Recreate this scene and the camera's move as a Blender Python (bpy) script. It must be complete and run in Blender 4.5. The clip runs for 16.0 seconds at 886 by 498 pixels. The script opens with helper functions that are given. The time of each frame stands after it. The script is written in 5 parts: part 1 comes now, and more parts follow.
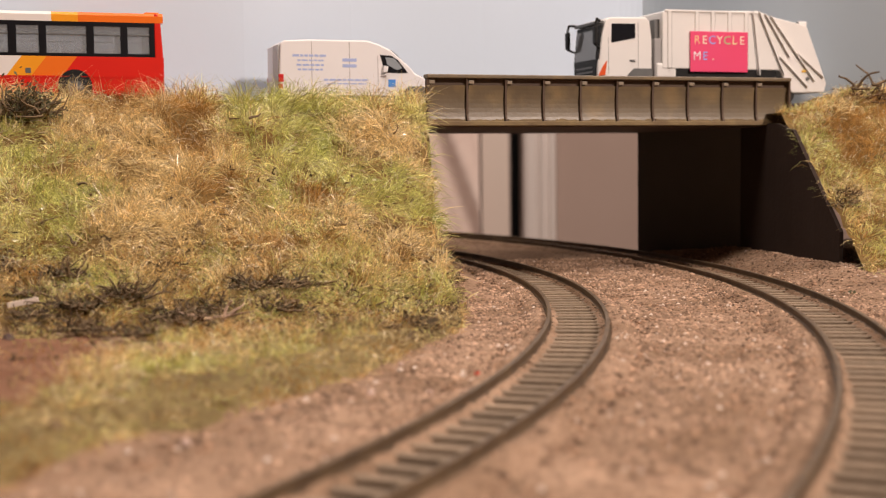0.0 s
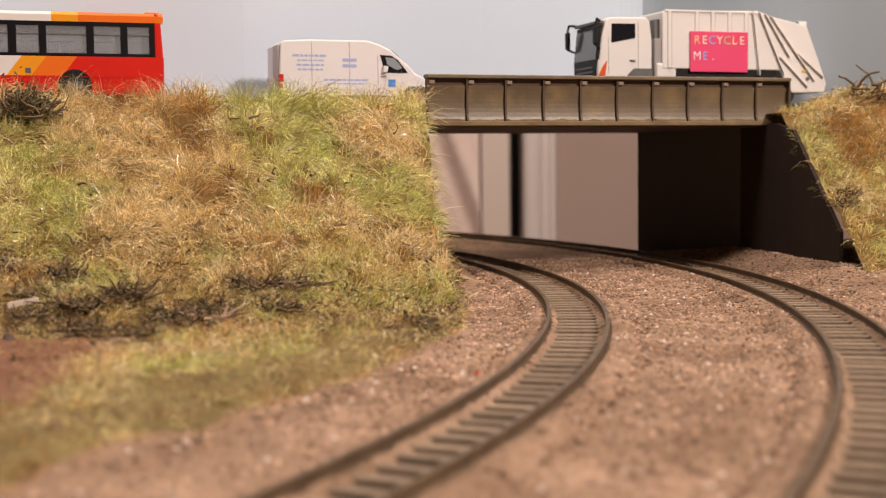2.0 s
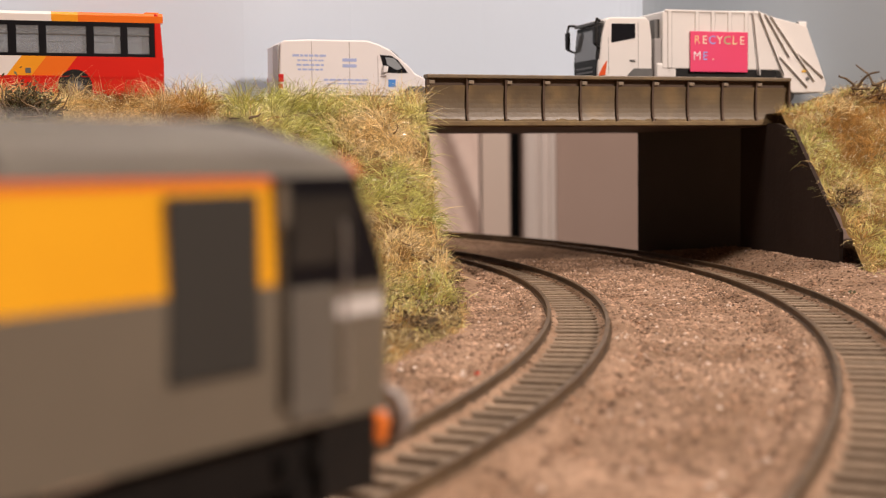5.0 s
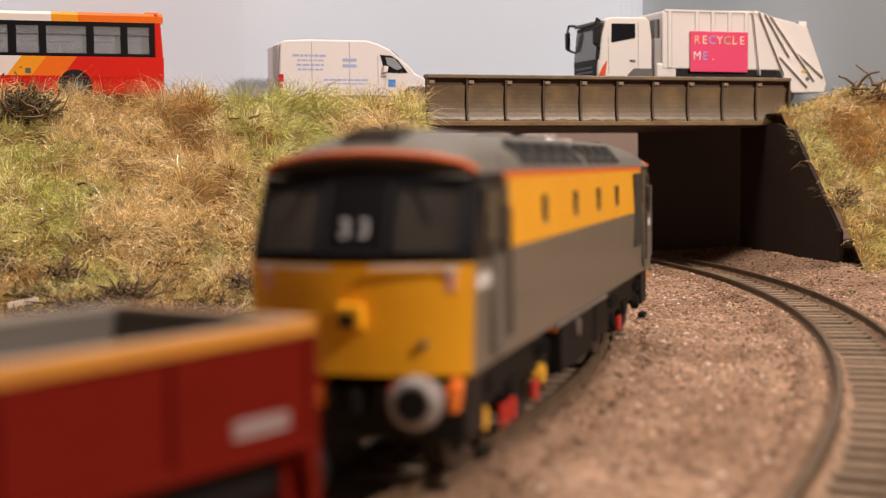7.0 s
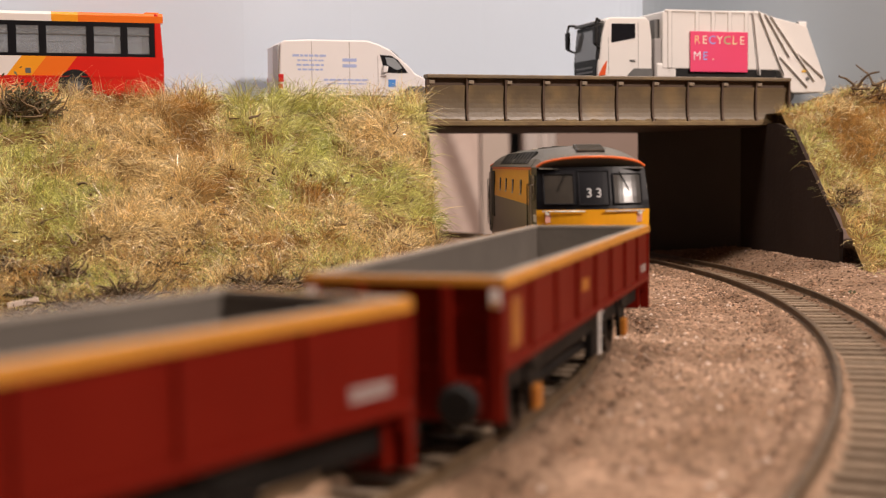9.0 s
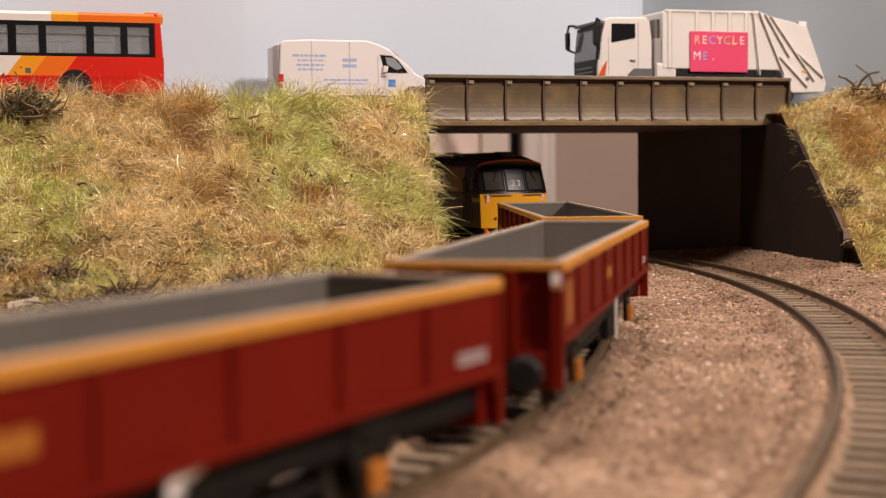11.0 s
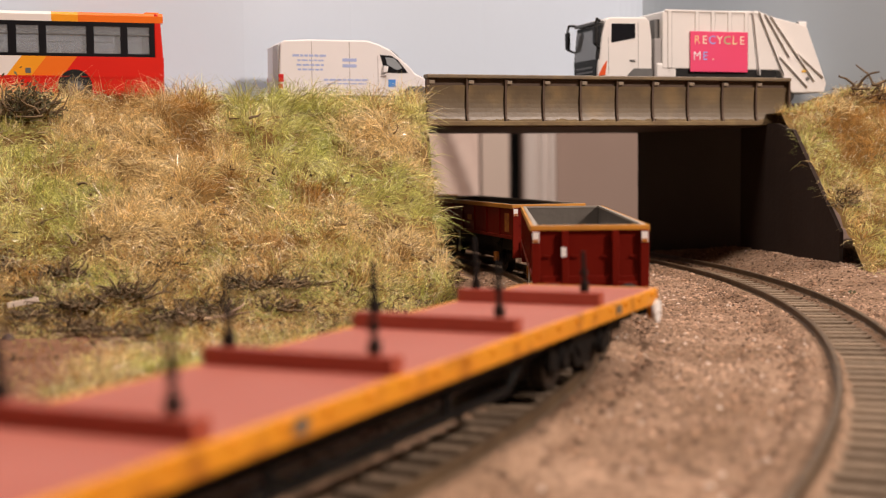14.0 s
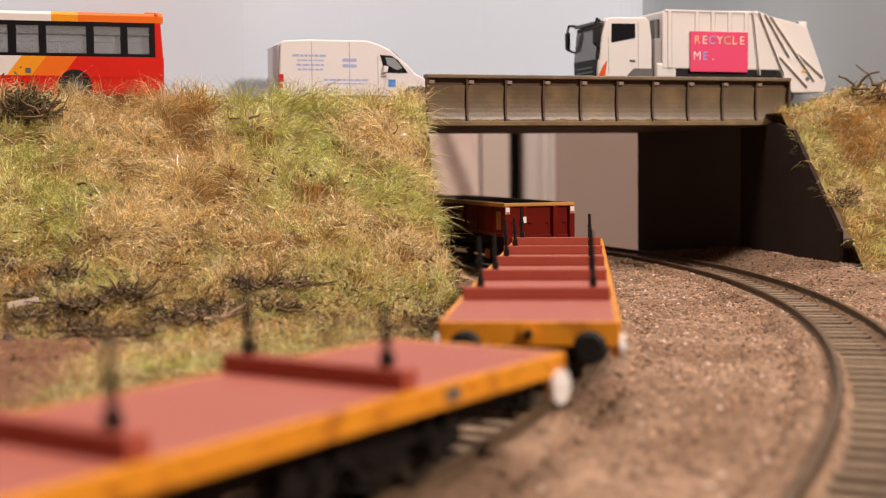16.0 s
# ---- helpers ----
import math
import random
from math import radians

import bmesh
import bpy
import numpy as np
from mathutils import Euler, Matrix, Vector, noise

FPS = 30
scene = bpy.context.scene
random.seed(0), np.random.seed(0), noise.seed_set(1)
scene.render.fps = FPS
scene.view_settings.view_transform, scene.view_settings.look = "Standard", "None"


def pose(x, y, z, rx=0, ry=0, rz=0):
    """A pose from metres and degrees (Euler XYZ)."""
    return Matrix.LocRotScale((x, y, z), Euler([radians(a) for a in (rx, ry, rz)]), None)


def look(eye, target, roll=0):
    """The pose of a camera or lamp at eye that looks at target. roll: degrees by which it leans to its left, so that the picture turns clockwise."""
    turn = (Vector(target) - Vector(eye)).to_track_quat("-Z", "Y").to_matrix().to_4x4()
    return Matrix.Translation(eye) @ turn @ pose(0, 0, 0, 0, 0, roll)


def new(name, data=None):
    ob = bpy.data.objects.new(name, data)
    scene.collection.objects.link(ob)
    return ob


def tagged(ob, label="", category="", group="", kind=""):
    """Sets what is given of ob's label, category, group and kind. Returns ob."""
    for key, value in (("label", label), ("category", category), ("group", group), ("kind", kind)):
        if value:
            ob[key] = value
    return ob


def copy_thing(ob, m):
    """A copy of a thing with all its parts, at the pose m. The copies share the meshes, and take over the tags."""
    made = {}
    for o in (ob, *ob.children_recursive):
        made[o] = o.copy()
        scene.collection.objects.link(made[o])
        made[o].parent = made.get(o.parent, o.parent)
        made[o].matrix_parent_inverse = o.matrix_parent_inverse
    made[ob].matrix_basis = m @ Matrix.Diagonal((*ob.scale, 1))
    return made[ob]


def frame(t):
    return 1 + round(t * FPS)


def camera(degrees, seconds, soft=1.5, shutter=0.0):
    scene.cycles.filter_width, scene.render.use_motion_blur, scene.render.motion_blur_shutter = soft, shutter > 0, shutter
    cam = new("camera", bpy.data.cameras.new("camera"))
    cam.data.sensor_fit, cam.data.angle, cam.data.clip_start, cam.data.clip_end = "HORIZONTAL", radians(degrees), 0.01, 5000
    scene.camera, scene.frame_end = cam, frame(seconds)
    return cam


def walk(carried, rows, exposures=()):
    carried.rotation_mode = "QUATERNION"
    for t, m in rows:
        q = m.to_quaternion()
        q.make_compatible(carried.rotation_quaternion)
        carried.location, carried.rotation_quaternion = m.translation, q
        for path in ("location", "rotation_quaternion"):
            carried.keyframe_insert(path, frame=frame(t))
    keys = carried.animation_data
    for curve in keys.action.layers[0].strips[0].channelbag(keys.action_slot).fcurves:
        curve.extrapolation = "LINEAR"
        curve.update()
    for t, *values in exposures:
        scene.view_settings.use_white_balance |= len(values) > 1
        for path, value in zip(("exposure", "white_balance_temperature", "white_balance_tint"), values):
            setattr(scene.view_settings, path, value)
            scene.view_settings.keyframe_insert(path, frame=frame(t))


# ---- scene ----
cam = camera(37.47, 16.0, soft=1.0, shutter=0.28)
cam.data.dof.use_dof = True
cam.data.dof.focus_distance = 0.46
cam.data.dof.aperture_fstop = 19.0
EYE = Vector((0.0, 0.0, 0.0434))
VIEW = look(EYE, EYE + Vector((0, 1, -0.06456)), -0.658)
walk(cam, [(0.0, VIEW), (16.0, VIEW)])

# ---- light ----
world = bpy.data.worlds.new("world")
scene.world = world
world.use_nodes = True
world.node_tree.nodes["Background"].inputs[0].default_value = (1.0, 0.86, 0.72, 1)
world.node_tree.nodes["Background"].inputs[1].default_value = 0.02


def area_lamp(name, eye, target, size, power, colour):
    data = bpy.data.lights.new(name, "AREA")
    data.shape, data.size, data.energy, data.color = "DISK", size, power, colour
    ob = new(name, data)
    ob.matrix_world = look(eye, target)
    return ob


area_lamp("key_lamp", (0.82, -0.29, 0.76), (0.0, 0.5, 0.03), 0.13, 11.2, (1.0, 0.83, 0.735))
area_lamp("ceiling_lamp", (-0.10, 0.22, 1.42), (0.0, 0.45, 0.0), 0.6, 12.6, (1.0, 0.85, 0.76))
# The last is an unseen fill light, added to brighten the room behind.
area_lamp("far_room_fill", (0.3, 1.45, 1.2), (0.1, 2.1, 0.0), 0.4, 7, (1.0, 0.86, 0.76))
scene.view_settings.exposure = 0.5

# ---- materials ----


def material(name, colour, rough=0.6, metal=0.0, second=None, scale=200.0, mix=0.5, bump=0.0, bump_scale=None, fine=None,
             fine_scale=1500.0, coat=0.0, per="", spread=0.0, spec=0.5):
    """A principled material: two colours mixed by noise, a finer speckle, bump, and variation per object or island."""
    mat = bpy.data.materials.new(name)
    mat.use_nodes = True
    nt = mat.node_tree
    n, l = nt.nodes, nt.links
    bs = n["Principled BSDF"]
    bs.inputs["Roughness"].default_value = rough
    bs.inputs["Metallic"].default_value = metal
    bs.inputs["Coat Weight"].default_value = coat
    bs.inputs["Specular IOR Level"].default_value = spec
    co = n.new("ShaderNodeTexCoord").outputs["Object"]

    def noise_node(sc, detail):
        t = n.new("ShaderNodeTexNoise")
        t.inputs["Scale"].default_value = sc
        t.inputs["Detail"].default_value = detail
        l.new(co, t.inputs["Vector"])
        return t.outputs["Fac"]

    def mixed(fac, a, b, low, high):
        ramp = n.new("ShaderNodeMapRange")
        ramp.inputs[1].default_value, ramp.inputs[2].default_value = low, high
        l.new(fac, ramp.inputs[0])
        m = n.new("ShaderNodeMix")
        m.data_type = "RGBA"
        l.new(ramp.outputs[0], m.inputs["Factor"])
        for src, i in ((a, 6), (b, 7)):
            if isinstance(src, tuple):
                m.inputs[i].default_value = (*src, 1)
            else:
                l.new(src, m.inputs[i])
        return m.outputs[2]

    out = colour
    if second:
        out = mixed(noise_node(scale, 5), colour, second, 0.5 - mix * 0.4, 0.5 + mix * 0.4)
    if fine:
        out = mixed(noise_node(fine_scale, 2), out, fine, 0.52, 0.72)
    if per:
        if per == "island":
            rnd = n.new("ShaderNodeNewGeometry").outputs["Random Per Island"]
        else:
            rnd = n.new("ShaderNodeObjectInfo").outputs["Random"]
        hsv = n.new("ShaderNodeHueSaturation")
        mr = n.new("ShaderNodeMapRange")
        mr.inputs[3].default_value, mr.inputs[4].default_value = 1 - spread, 1 + spread
        l.new(rnd, mr.inputs[0])
        l.new(mr.outputs[0], hsv.inputs["Value"])
        if isinstance(out, tuple):
            hsv.inputs["Color"].default_value = (*out, 1)
        else:
            l.new(out, hsv.inputs["Color"])
        out = hsv.outputs[0]
    if isinstance(out, tuple):
        bs.inputs["Base Color"].default_value = (*out, 1)
    else:
        l.new(out, bs.inputs["Base Color"])
    if bump:
        b = n.new("ShaderNodeBump")
        b.inputs["Strength"].default_value = min(1.0, bump)
        b.inputs["Distance"].default_value = 0.0006
        l.new(noise_node(bump_scale or scale * 4, 4), b.inputs["Height"])
        l.new(b.outputs[0], bs.inputs["Normal"])
    return mat


def glass_material(name, colour=(0.9, 0.95, 0.95), rough=0.03, clear=1.0):
    mat = material(name, colour, rough)
    bs = mat.node_tree.nodes["Principled BSDF"]
    bs.inputs["Transmission Weight"].default_value = clear
    bs.inputs["IOR"].default_value = 1.15
    return mat


BALLAST = material("ballast_bed", (0.232, 0.145, 0.090), 0.95, second=(0.385, 0.252, 0.168), scale=30, mix=0.4, bump=1.0, bump_scale=700,
                   fine=(0.095, 0.053, 0.032), fine_scale=480, spec=0.2)
# Ballast between sleepers; shade of the gaps put into its dark colour.
TRACKBED = material("trackbed_gap_shade", (0.055, 0.036, 0.023), 0.95, second=(0.125, 0.085, 0.056), scale=140, mix=0.4, bump=1.0, bump_scale=900, spec=0.2)
STONE = material("ballast_stone", (0.25, 0.150, 0.092), 0.85, second=(0.44, 0.295, 0.205), scale=60, mix=0.4, per="island", spread=0.62, spec=0.3)
SOIL = material("soil", (0.165, 0.075, 0.042), 0.95, second=(0.27, 0.142, 0.082), scale=70, bump=1.0, bump_scale=600, fine=(0.08, 0.04, 0.02),
                fine_scale=500, spec=0.2)
RAIL = material("weathered_rail", (0.075, 0.046, 0.025), 0.55, metal=0.0, second=(0.135, 0.088, 0.046), scale=120, bump=0.3)
SLEEPER = material("sleeper", (0.185, 0.132, 0.085), 0.85, second=(0.275, 0.198, 0.132), scale=260, mix=0.5, bump=0.8, per="object", spread=0.22)
TURF = material("embankment_turf", (0.11, 0.066, 0.022), 0.95, second=(0.24, 0.155, 0.058), scale=45, bump=1.0, bump_scale=500,
                fine=(0.10, 0.06, 0.02), fine_scale=400, spec=0.1)
GRASS_GREEN = material("grass_green", (0.50, 0.53, 0.13), 0.3, second=(0.82, 0.77, 0.31), scale=60, per="island", spread=0.55, spec=0.7)
GRASS_STRAW = material("grass_straw", (0.94, 0.78, 0.44), 0.25, second=(0.82, 0.60, 0.26), scale=60, per="island", spread=0.55, spec=0.9)
GRASS_BROWN = material("grass_brown", (0.30, 0.155, 0.036), 0.4, second=(0.66, 0.37, 0.10), scale=60, per="island", spread=0.35)
# Near-white fibres: glints of light put into the grass colour.
GRASS_GLINT = material("grass_glint", (0.95, 0.86, 0.66), 0.15, second=(0.88, 0.78, 0.50), scale=60, per="island", spread=0.1, spec=1.0)
LEAF = material("dull_leaf", (0.042, 0.047, 0.014), 0.7, second=(0.090, 0.072, 0.025), scale=200, per="island", spread=0.5)
TWIG = material("dark_foliage", (0.078, 0.052, 0.025), 0.9, second=(0.18, 0.118, 0.060), scale=150, per="island", spread=0.4)
TWIG_BROWN = material("brown_litter", (0.24, 0.150, 0.070), 0.9, second=(0.075, 0.055, 0.028), scale=120, per="island", spread=0.6)
GIRDER = material("girder_paint", (0.128, 0.094, 0.055), 0.40, second=(0.180, 0.134, 0.080), scale=45, bump=0.12, bump_scale=600, fine=(0.24, 0.170, 0.085), fine_scale=75)
GIRDER_DIRT = material("girder_rust", (0.17, 0.115, 0.060), 0.8, second=(0.25, 0.18, 0.085), scale=120, bump=0.5)
# Darker copy of the girder paint, shade put into web, stiffeners and deck.
GIRDER_DARK = material("girder_paint_shaded", (0.075, 0.045, 0.030), 0.75, second=(0.11, 0.07, 0.045), scale=80, bump=0.3)
RIVET = material("rivet_plate", (0.30, 0.24, 0.17), 0.6)
ABUTMENT = material("abutment_black", (0.034, 0.023, 0.019), 0.95, second=(0.046, 0.032, 0.026), scale=25, mix=0.8, bump=0.2, bump_scale=500, spec=0.12)
TARMAC = material("road_tarmac", (0.075, 0.072, 0.068), 0.9, second=(0.11, 0.105, 0.10), scale=80, bump=0.7, bump_scale=900)
SKY_BOARD = material("painted_sky_board", (0.60, 0.685, 0.79), 0.85, second=(0.64, 0.715, 0.81), scale=3, mix=0.9, bump=0.1, bump_scale=150)
WHITE_PAINT = material("white_paint", (0.83, 0.79, 0.79), 0.35, second=(0.79, 0.75, 0.74), scale=40, coat=0.2)
BLACK = material("black_plastic", (0.006, 0.006, 0.006), 0.55, second=(0.012, 0.011, 0.010), scale=200, spec=0.25)
UNDERFRAME = material("underframe_black", (0.006, 0.0055, 0.005), 0.65, second=(0.012, 0.010, 0.009), scale=150, bump=0.3, spec=0.15)
RUBBER = material("tyre_rubber", (0.018, 0.017, 0.016), 0.8)
DARK_GLASS = material("dark_glazing", (0.012, 0.013, 0.016), 0.08, coat=0.5)
WHEEL_STEEL = material("wheel_steel", (0.045, 0.038, 0.032), 0.45, metal=0.5, second=(0.03, 0.022, 0.018), scale=200)
SILVER = material("silver_metal", (0.5, 0.49, 0.47), 0.35, metal=0.8)

# ---- mesh helpers: all sizes in millimetres ----
MM = 0.001
SHAPE = [None]


def part(name, bm, mat, parent=None, label="", m=None, smooth=False):
    """Links a bmesh as one mesh object under a thing or part."""
    if SHAPE[0]:
        SHAPE[0](bm)
    bmesh.ops.scale(bm, vec=(MM, MM, MM), verts=bm.verts)
    me = bpy.data.meshes.new(name)
    bm.to_mesh(me)
    bm.free()
    if smooth:
        me.polygons.foreach_set("use_smooth", [True] * len(me.polygons))
    for one in (mat if isinstance(mat, (list, tuple)) else [mat]):
        me.materials.append(one)
    ob = new(name, me)
    if parent is not None:
        ob.parent = parent
    if m is not None:
        ob.matrix_basis = m
    if label:
        ob["label"] = label
    return ob


def at(x, y, z, rz=0.0, rx=0.0, ry=0.0):
    return pose(x * MM, y * MM, z * MM, rx, ry, rz)


def empty(name, m, label, category, group="", kind=""):
    ob = new(name)
    ob.empty_display_size = 0.01
    ob.matrix_basis = m
    return tagged(ob, label, category, group, kind)


def box(bm, x0, x1, y0, y1, z0, z1, bevel=0.0, mi=0):
    got = bmesh.ops.create_cube(bm, size=1)
    vs = got["verts"]
    bmesh.ops.scale(bm, vec=(x1 - x0, y1 - y0, z1 - z0), verts=vs)
    bmesh.ops.translate(bm, vec=((x0 + x1) / 2, (y0 + y1) / 2, (z0 + z1) / 2), verts=vs)
    faces = {f for v in vs for f in v.link_faces}
    for f in faces:
        f.material_index = mi
    if bevel:
        edges = list({e for v in vs for e in v.link_edges})
        bmesh.ops.bevel(bm, geom=edges, offset=bevel, segments=2, affect="EDGES", profile=0.6)
    return vs


def bx(*args, **kw):
    bm = bmesh.new()
    box(bm, *args, **kw)
    return bm


def tube(bm, p0, p1, r0, r1=None, seg=10, caps=True):
    p0, p1 = Vector(p0), Vector(p1)
    d = p1 - p0
    got = bmesh.ops.create_cone(bm, cap_ends=caps, segments=seg, radius1=r0, radius2=r0 if r1 is None else r1, depth=d.length)
    bmesh.ops.transform(bm, matrix=Matrix.Translation((p0 + p1) / 2) @ d.to_track_quat("Z", "Y").to_matrix().to_4x4(), verts=got["verts"])
    return got["verts"]


def tb(*args, **kw):
    bm = bmesh.new()
    tube(bm, *args, **kw)
    return bm


def prism(bm, outline, y0, y1, axis="y"):
    """Extrudes an outline of (a, b) pairs between y0 and y1 along an axis. axis y: (x, z); x: (y, z); z: (x, y)."""
    def put(a, b, c):
        return {"y": (a, c, b), "x": (c, a, b), "z": (a, b, c)}[axis]
    lo = [bm.verts.new(put(a, b, y0)) for a, b in outline]
    hi = [bm.verts.new(put(a, b, y1)) for a, b in outline]
    k = len(outline)
    bm.faces.new(lo)
    bm.faces.new(hi[::-1])
    for i in range(k):
        bm.faces.new((lo[i], hi[i], hi[(i + 1) % k], lo[(i + 1) % k]))
    bmesh.ops.recalc_face_normals(bm, faces=bm.faces)
    return bm


def loft(bm, sections, cap=True):
    """Skins equal closed rings of points."""
    rings = [[bm.verts.new(p) for p in s] for s in sections]
    k = len(rings[0])
    for a, b in zip(rings, rings[1:]):
        for i in range(k):
            bm.faces.new((a[i], a[(i + 1) % k], b[(i + 1) % k], b[i]))
    if cap:
        bm.faces.new(rings[0][::-1])
        bm.faces.new(rings[-1])
    bmesh.ops.recalc_face_normals(bm, faces=bm.faces)
    return bm


def wheel(name, r, w, mat_tyre, mat_hub, parent, m, flange=0.0):
    """A wheel about its local y axis: tyre and hub."""
    bm = bmesh.new()
    tube(bm, (0, -w / 2, 0), (0, w / 2, 0), r, seg=24)
    if flange:
        tube(bm, (0, w / 2, 0), (0, w / 2 + 0.6, 0), r + flange, seg=24)
    ob = part(name, bm, mat_tyre, parent, m=m)
    bm = bmesh.new()
    tube(bm, (0, -w / 2 - 0.25, 0), (0, -w / 2 + 0.2, 0), r * 0.62, r * 0.55, seg=20)
    tube(bm, (0, -w / 2 - 0.6, 0), (0, -w / 2, 0), r * 0.22, seg=10)
    part("hub", bm, mat_hub, ob)
    return ob


# ---- tracks ----
T1 = (-570.2, 430.7, 611.4)
T2 = (-578.7, 452.9, 693.9)
rng = random.Random(7)


def on_track(tr, s, off=0.0):
    """The point at arc length s along a track circle, and its heading."""
    a = s / tr[2]
    return tr[0] + (tr[2] + off) * math.cos(a), tr[1] + (tr[2] + off) * math.sin(a), a + math.pi / 2


def rough(x, y, amount, scale, seed=0.0):
    return amount * noise.fractal(Vector((x / scale, y / scale, seed)), 0.8, 2.0, 4)


def rail(tr, off, s0, s1, parent):
    bm = bmesh.new()
    prof = [(-0.8, -2.75), (0.8, -2.75), (0.8, -2.3), (0.35, -1.8), (0.35, -0.7), (0.6, -0.5), (0.6, -0.08), (0.5, 0.0), (-0.5, 0.0), (-0.6, -0.08),
            (-0.6, -0.5), (-0.35, -0.7), (-0.35, -1.8), (-0.8, -2.3)]
    rings = []
    n = int((s1 - s0) / 6)
    for i in range(n + 1):
        s = s0 + (s1 - s0) * i / n
        rings.append([(*on_track(tr, s, off + u)[:2], z) for u, z in prof])
    loft(bm, rings)
    part("rail", bm, RAIL, parent, "weathered brown steel rail")


def track(tr, s0, s1, near0, near1, label):
    thing = empty("railway_track", at(0, 0, 0), label, "railway track", "curved tracks", "structure")
    rail(tr, -8.25, s0, s1, thing)
    rail(tr, 8.25, s0, s1, thing)
    bm = bmesh.new()
    n = int((s1 - s0) / 5)
    rows = []
    for i in range(n + 1):
        s = s0 + (s1 - s0) * i / n
        rows.append([bm.verts.new((*on_track(tr, s, u)[:2], -3.95 + rough(s, u, 0.6, 4, 17.0) + (-1.2 if abs(u) > 10.5 else 0))) for u in np.linspace(-12, 12, 13).tolist()])
    for a, c in zip(rows, rows[1:]):
        for i in range(12):
            bm.faces.new((a[i], a[i + 1], c[i + 1], c[i]))
    part("trackbed", bm, TRACKBED, thing, "ballast between the sleepers, darkened for the shade in the gaps")
    for side in (-1, 1):
        bm = bmesh.new()
        rows = []
        for i in range(n + 1):
            s = s0 + (s1 - s0) * i / n
            rows.append([bm.verts.new((*on_track(tr, s, side * (u + (rough(s, u + 40 * side, 1.3, 5, 23.0) if 0 < k < 3 else 0)))[:2], z + rough(s, u, 0.35, 4, 27.0))) for k, (u, z) in enumerate(((8.95, -2.8), (9.6, -1.9), (11.8, -1.6), (14.5, -2.3), (17.5, -4.0), (20, -6.2)))])
        for a, c in zip(rows, rows[1:]):
            for i in range(5):
                bm.faces.new((a[i], a[i + 1], c[i + 1], c[i]) if side < 0 else (a[i + 1], a[i], c[i], c[i + 1]))
        part("ballast_shoulder", bm, BALLAST, thing, "pale ballast heaped over the sleeper ends")
        bm = bmesh.new()
        rows = []
        for i in range(2 * n + 1):
            s = s0 + (s1 - s0) * i / (2 * n)
            rows.append([bm.verts.new((*on_track(tr, s, side * u)[:2], z + rough(s * 1.3, u * 2 + 30 * side, 0.75, 3.5, 37.0))) for u, z in ((7.85, -2.2), (7.2, -2.2), (6.5, -2.5), (5.6, -3.1), (4.8, -4.2))])
        for a, c in zip(rows, rows[1:]):
            for i in range(4):
                bm.faces.new((a[i], a[i + 1], c[i + 1], c[i]) if side > 0 else (a[i + 1], a[i], c[i], c[i + 1]))
        part("ballast_fillet", bm, BALLAST, thing, "tan ballast banked against the inside of the rail")
    pitch = 7.6
    me = None
    rest = bmesh.new()
    s = s0
    while s < s1:
        x, y, a = on_track(tr, s)
        if near0 < s < near1:
            if me is None:
                bm = bmesh.new()
                box(bm, -12.6, 12.6, -1.75, 1.75, -4.9, -2.75, bevel=0.3)
                for sx in (-8.25, 8.25):
                    for k in (-1, 1):
                        box(bm, sx + k * 1.1 - 0.4, sx + k * 1.1 + 0.4, -0.5, 0.5, -2.8, -2.2)
                ob = part("sleeper", bm, SLEEPER, thing)
                me = ob.data
            else:
                ob = new("sleeper", me)
                ob.parent = thing
            ob.matrix_basis = pose(x * MM, y * MM, rng.uniform(-0.15, 0.1) * MM, 0, 0, math.degrees(a) - 90 + rng.uniform(-1, 1))
        else:
            vs = box(rest, -12.6, 12.6, -1.9, 1.9, -4.6, -2.75)
            bmesh.ops.transform(rest, matrix=Matrix.Translation((x, y, 0)) @ Matrix.Rotation(a - math.pi / 2, 4, "Z"), verts=vs)
        s += pitch
    if len(rest.verts):
        tagged(part("sleepers_beyond", rest, SLEEPER, thing), kind="stuff")
    return thing


track(T1, -2010, 830, -300, 260, "curved single track with weathered rails on brown sleepers")
track(T2, -560, 420, -330, 260, "outer curved track with weathered rails on brown sleepers")

# ---- ground and embankments ----
GIRDER_L, GIRDER_R = Vector((-5.5, 525.0)), Vector((153.0, 577.0))
ROAD_DIR = (GIRDER_R - GIRDER_L).normalized()
ROAD_NORM = Vector((-ROAD_DIR.y, ROAD_DIR.x))
ROAD_YAW = math.degrees(math.atan2(ROAD_DIR.y, ROAD_DIR.x))
ROAD_Z = 68.4


def road_point(along, back, z=ROAD_Z):
    """A point on the road: along from the girder's left end, back from its face."""
    q = GIRDER_L + ROAD_DIR * along + ROAD_NORM * back
    return q.x, q.y, z


def crest(x):
    return GIRDER_L.y + (x - GIRDER_L.x) * ROAD_DIR.y / ROAD_DIR.x


def interp(x, pts):
    return float(np.interp(x, [a for a, _ in pts], [b for _, b in pts]))


FOOT = [(-400, 300), (-160, 322), (-100, 336), (-50, 346), (-20, 362), (8, 392)]


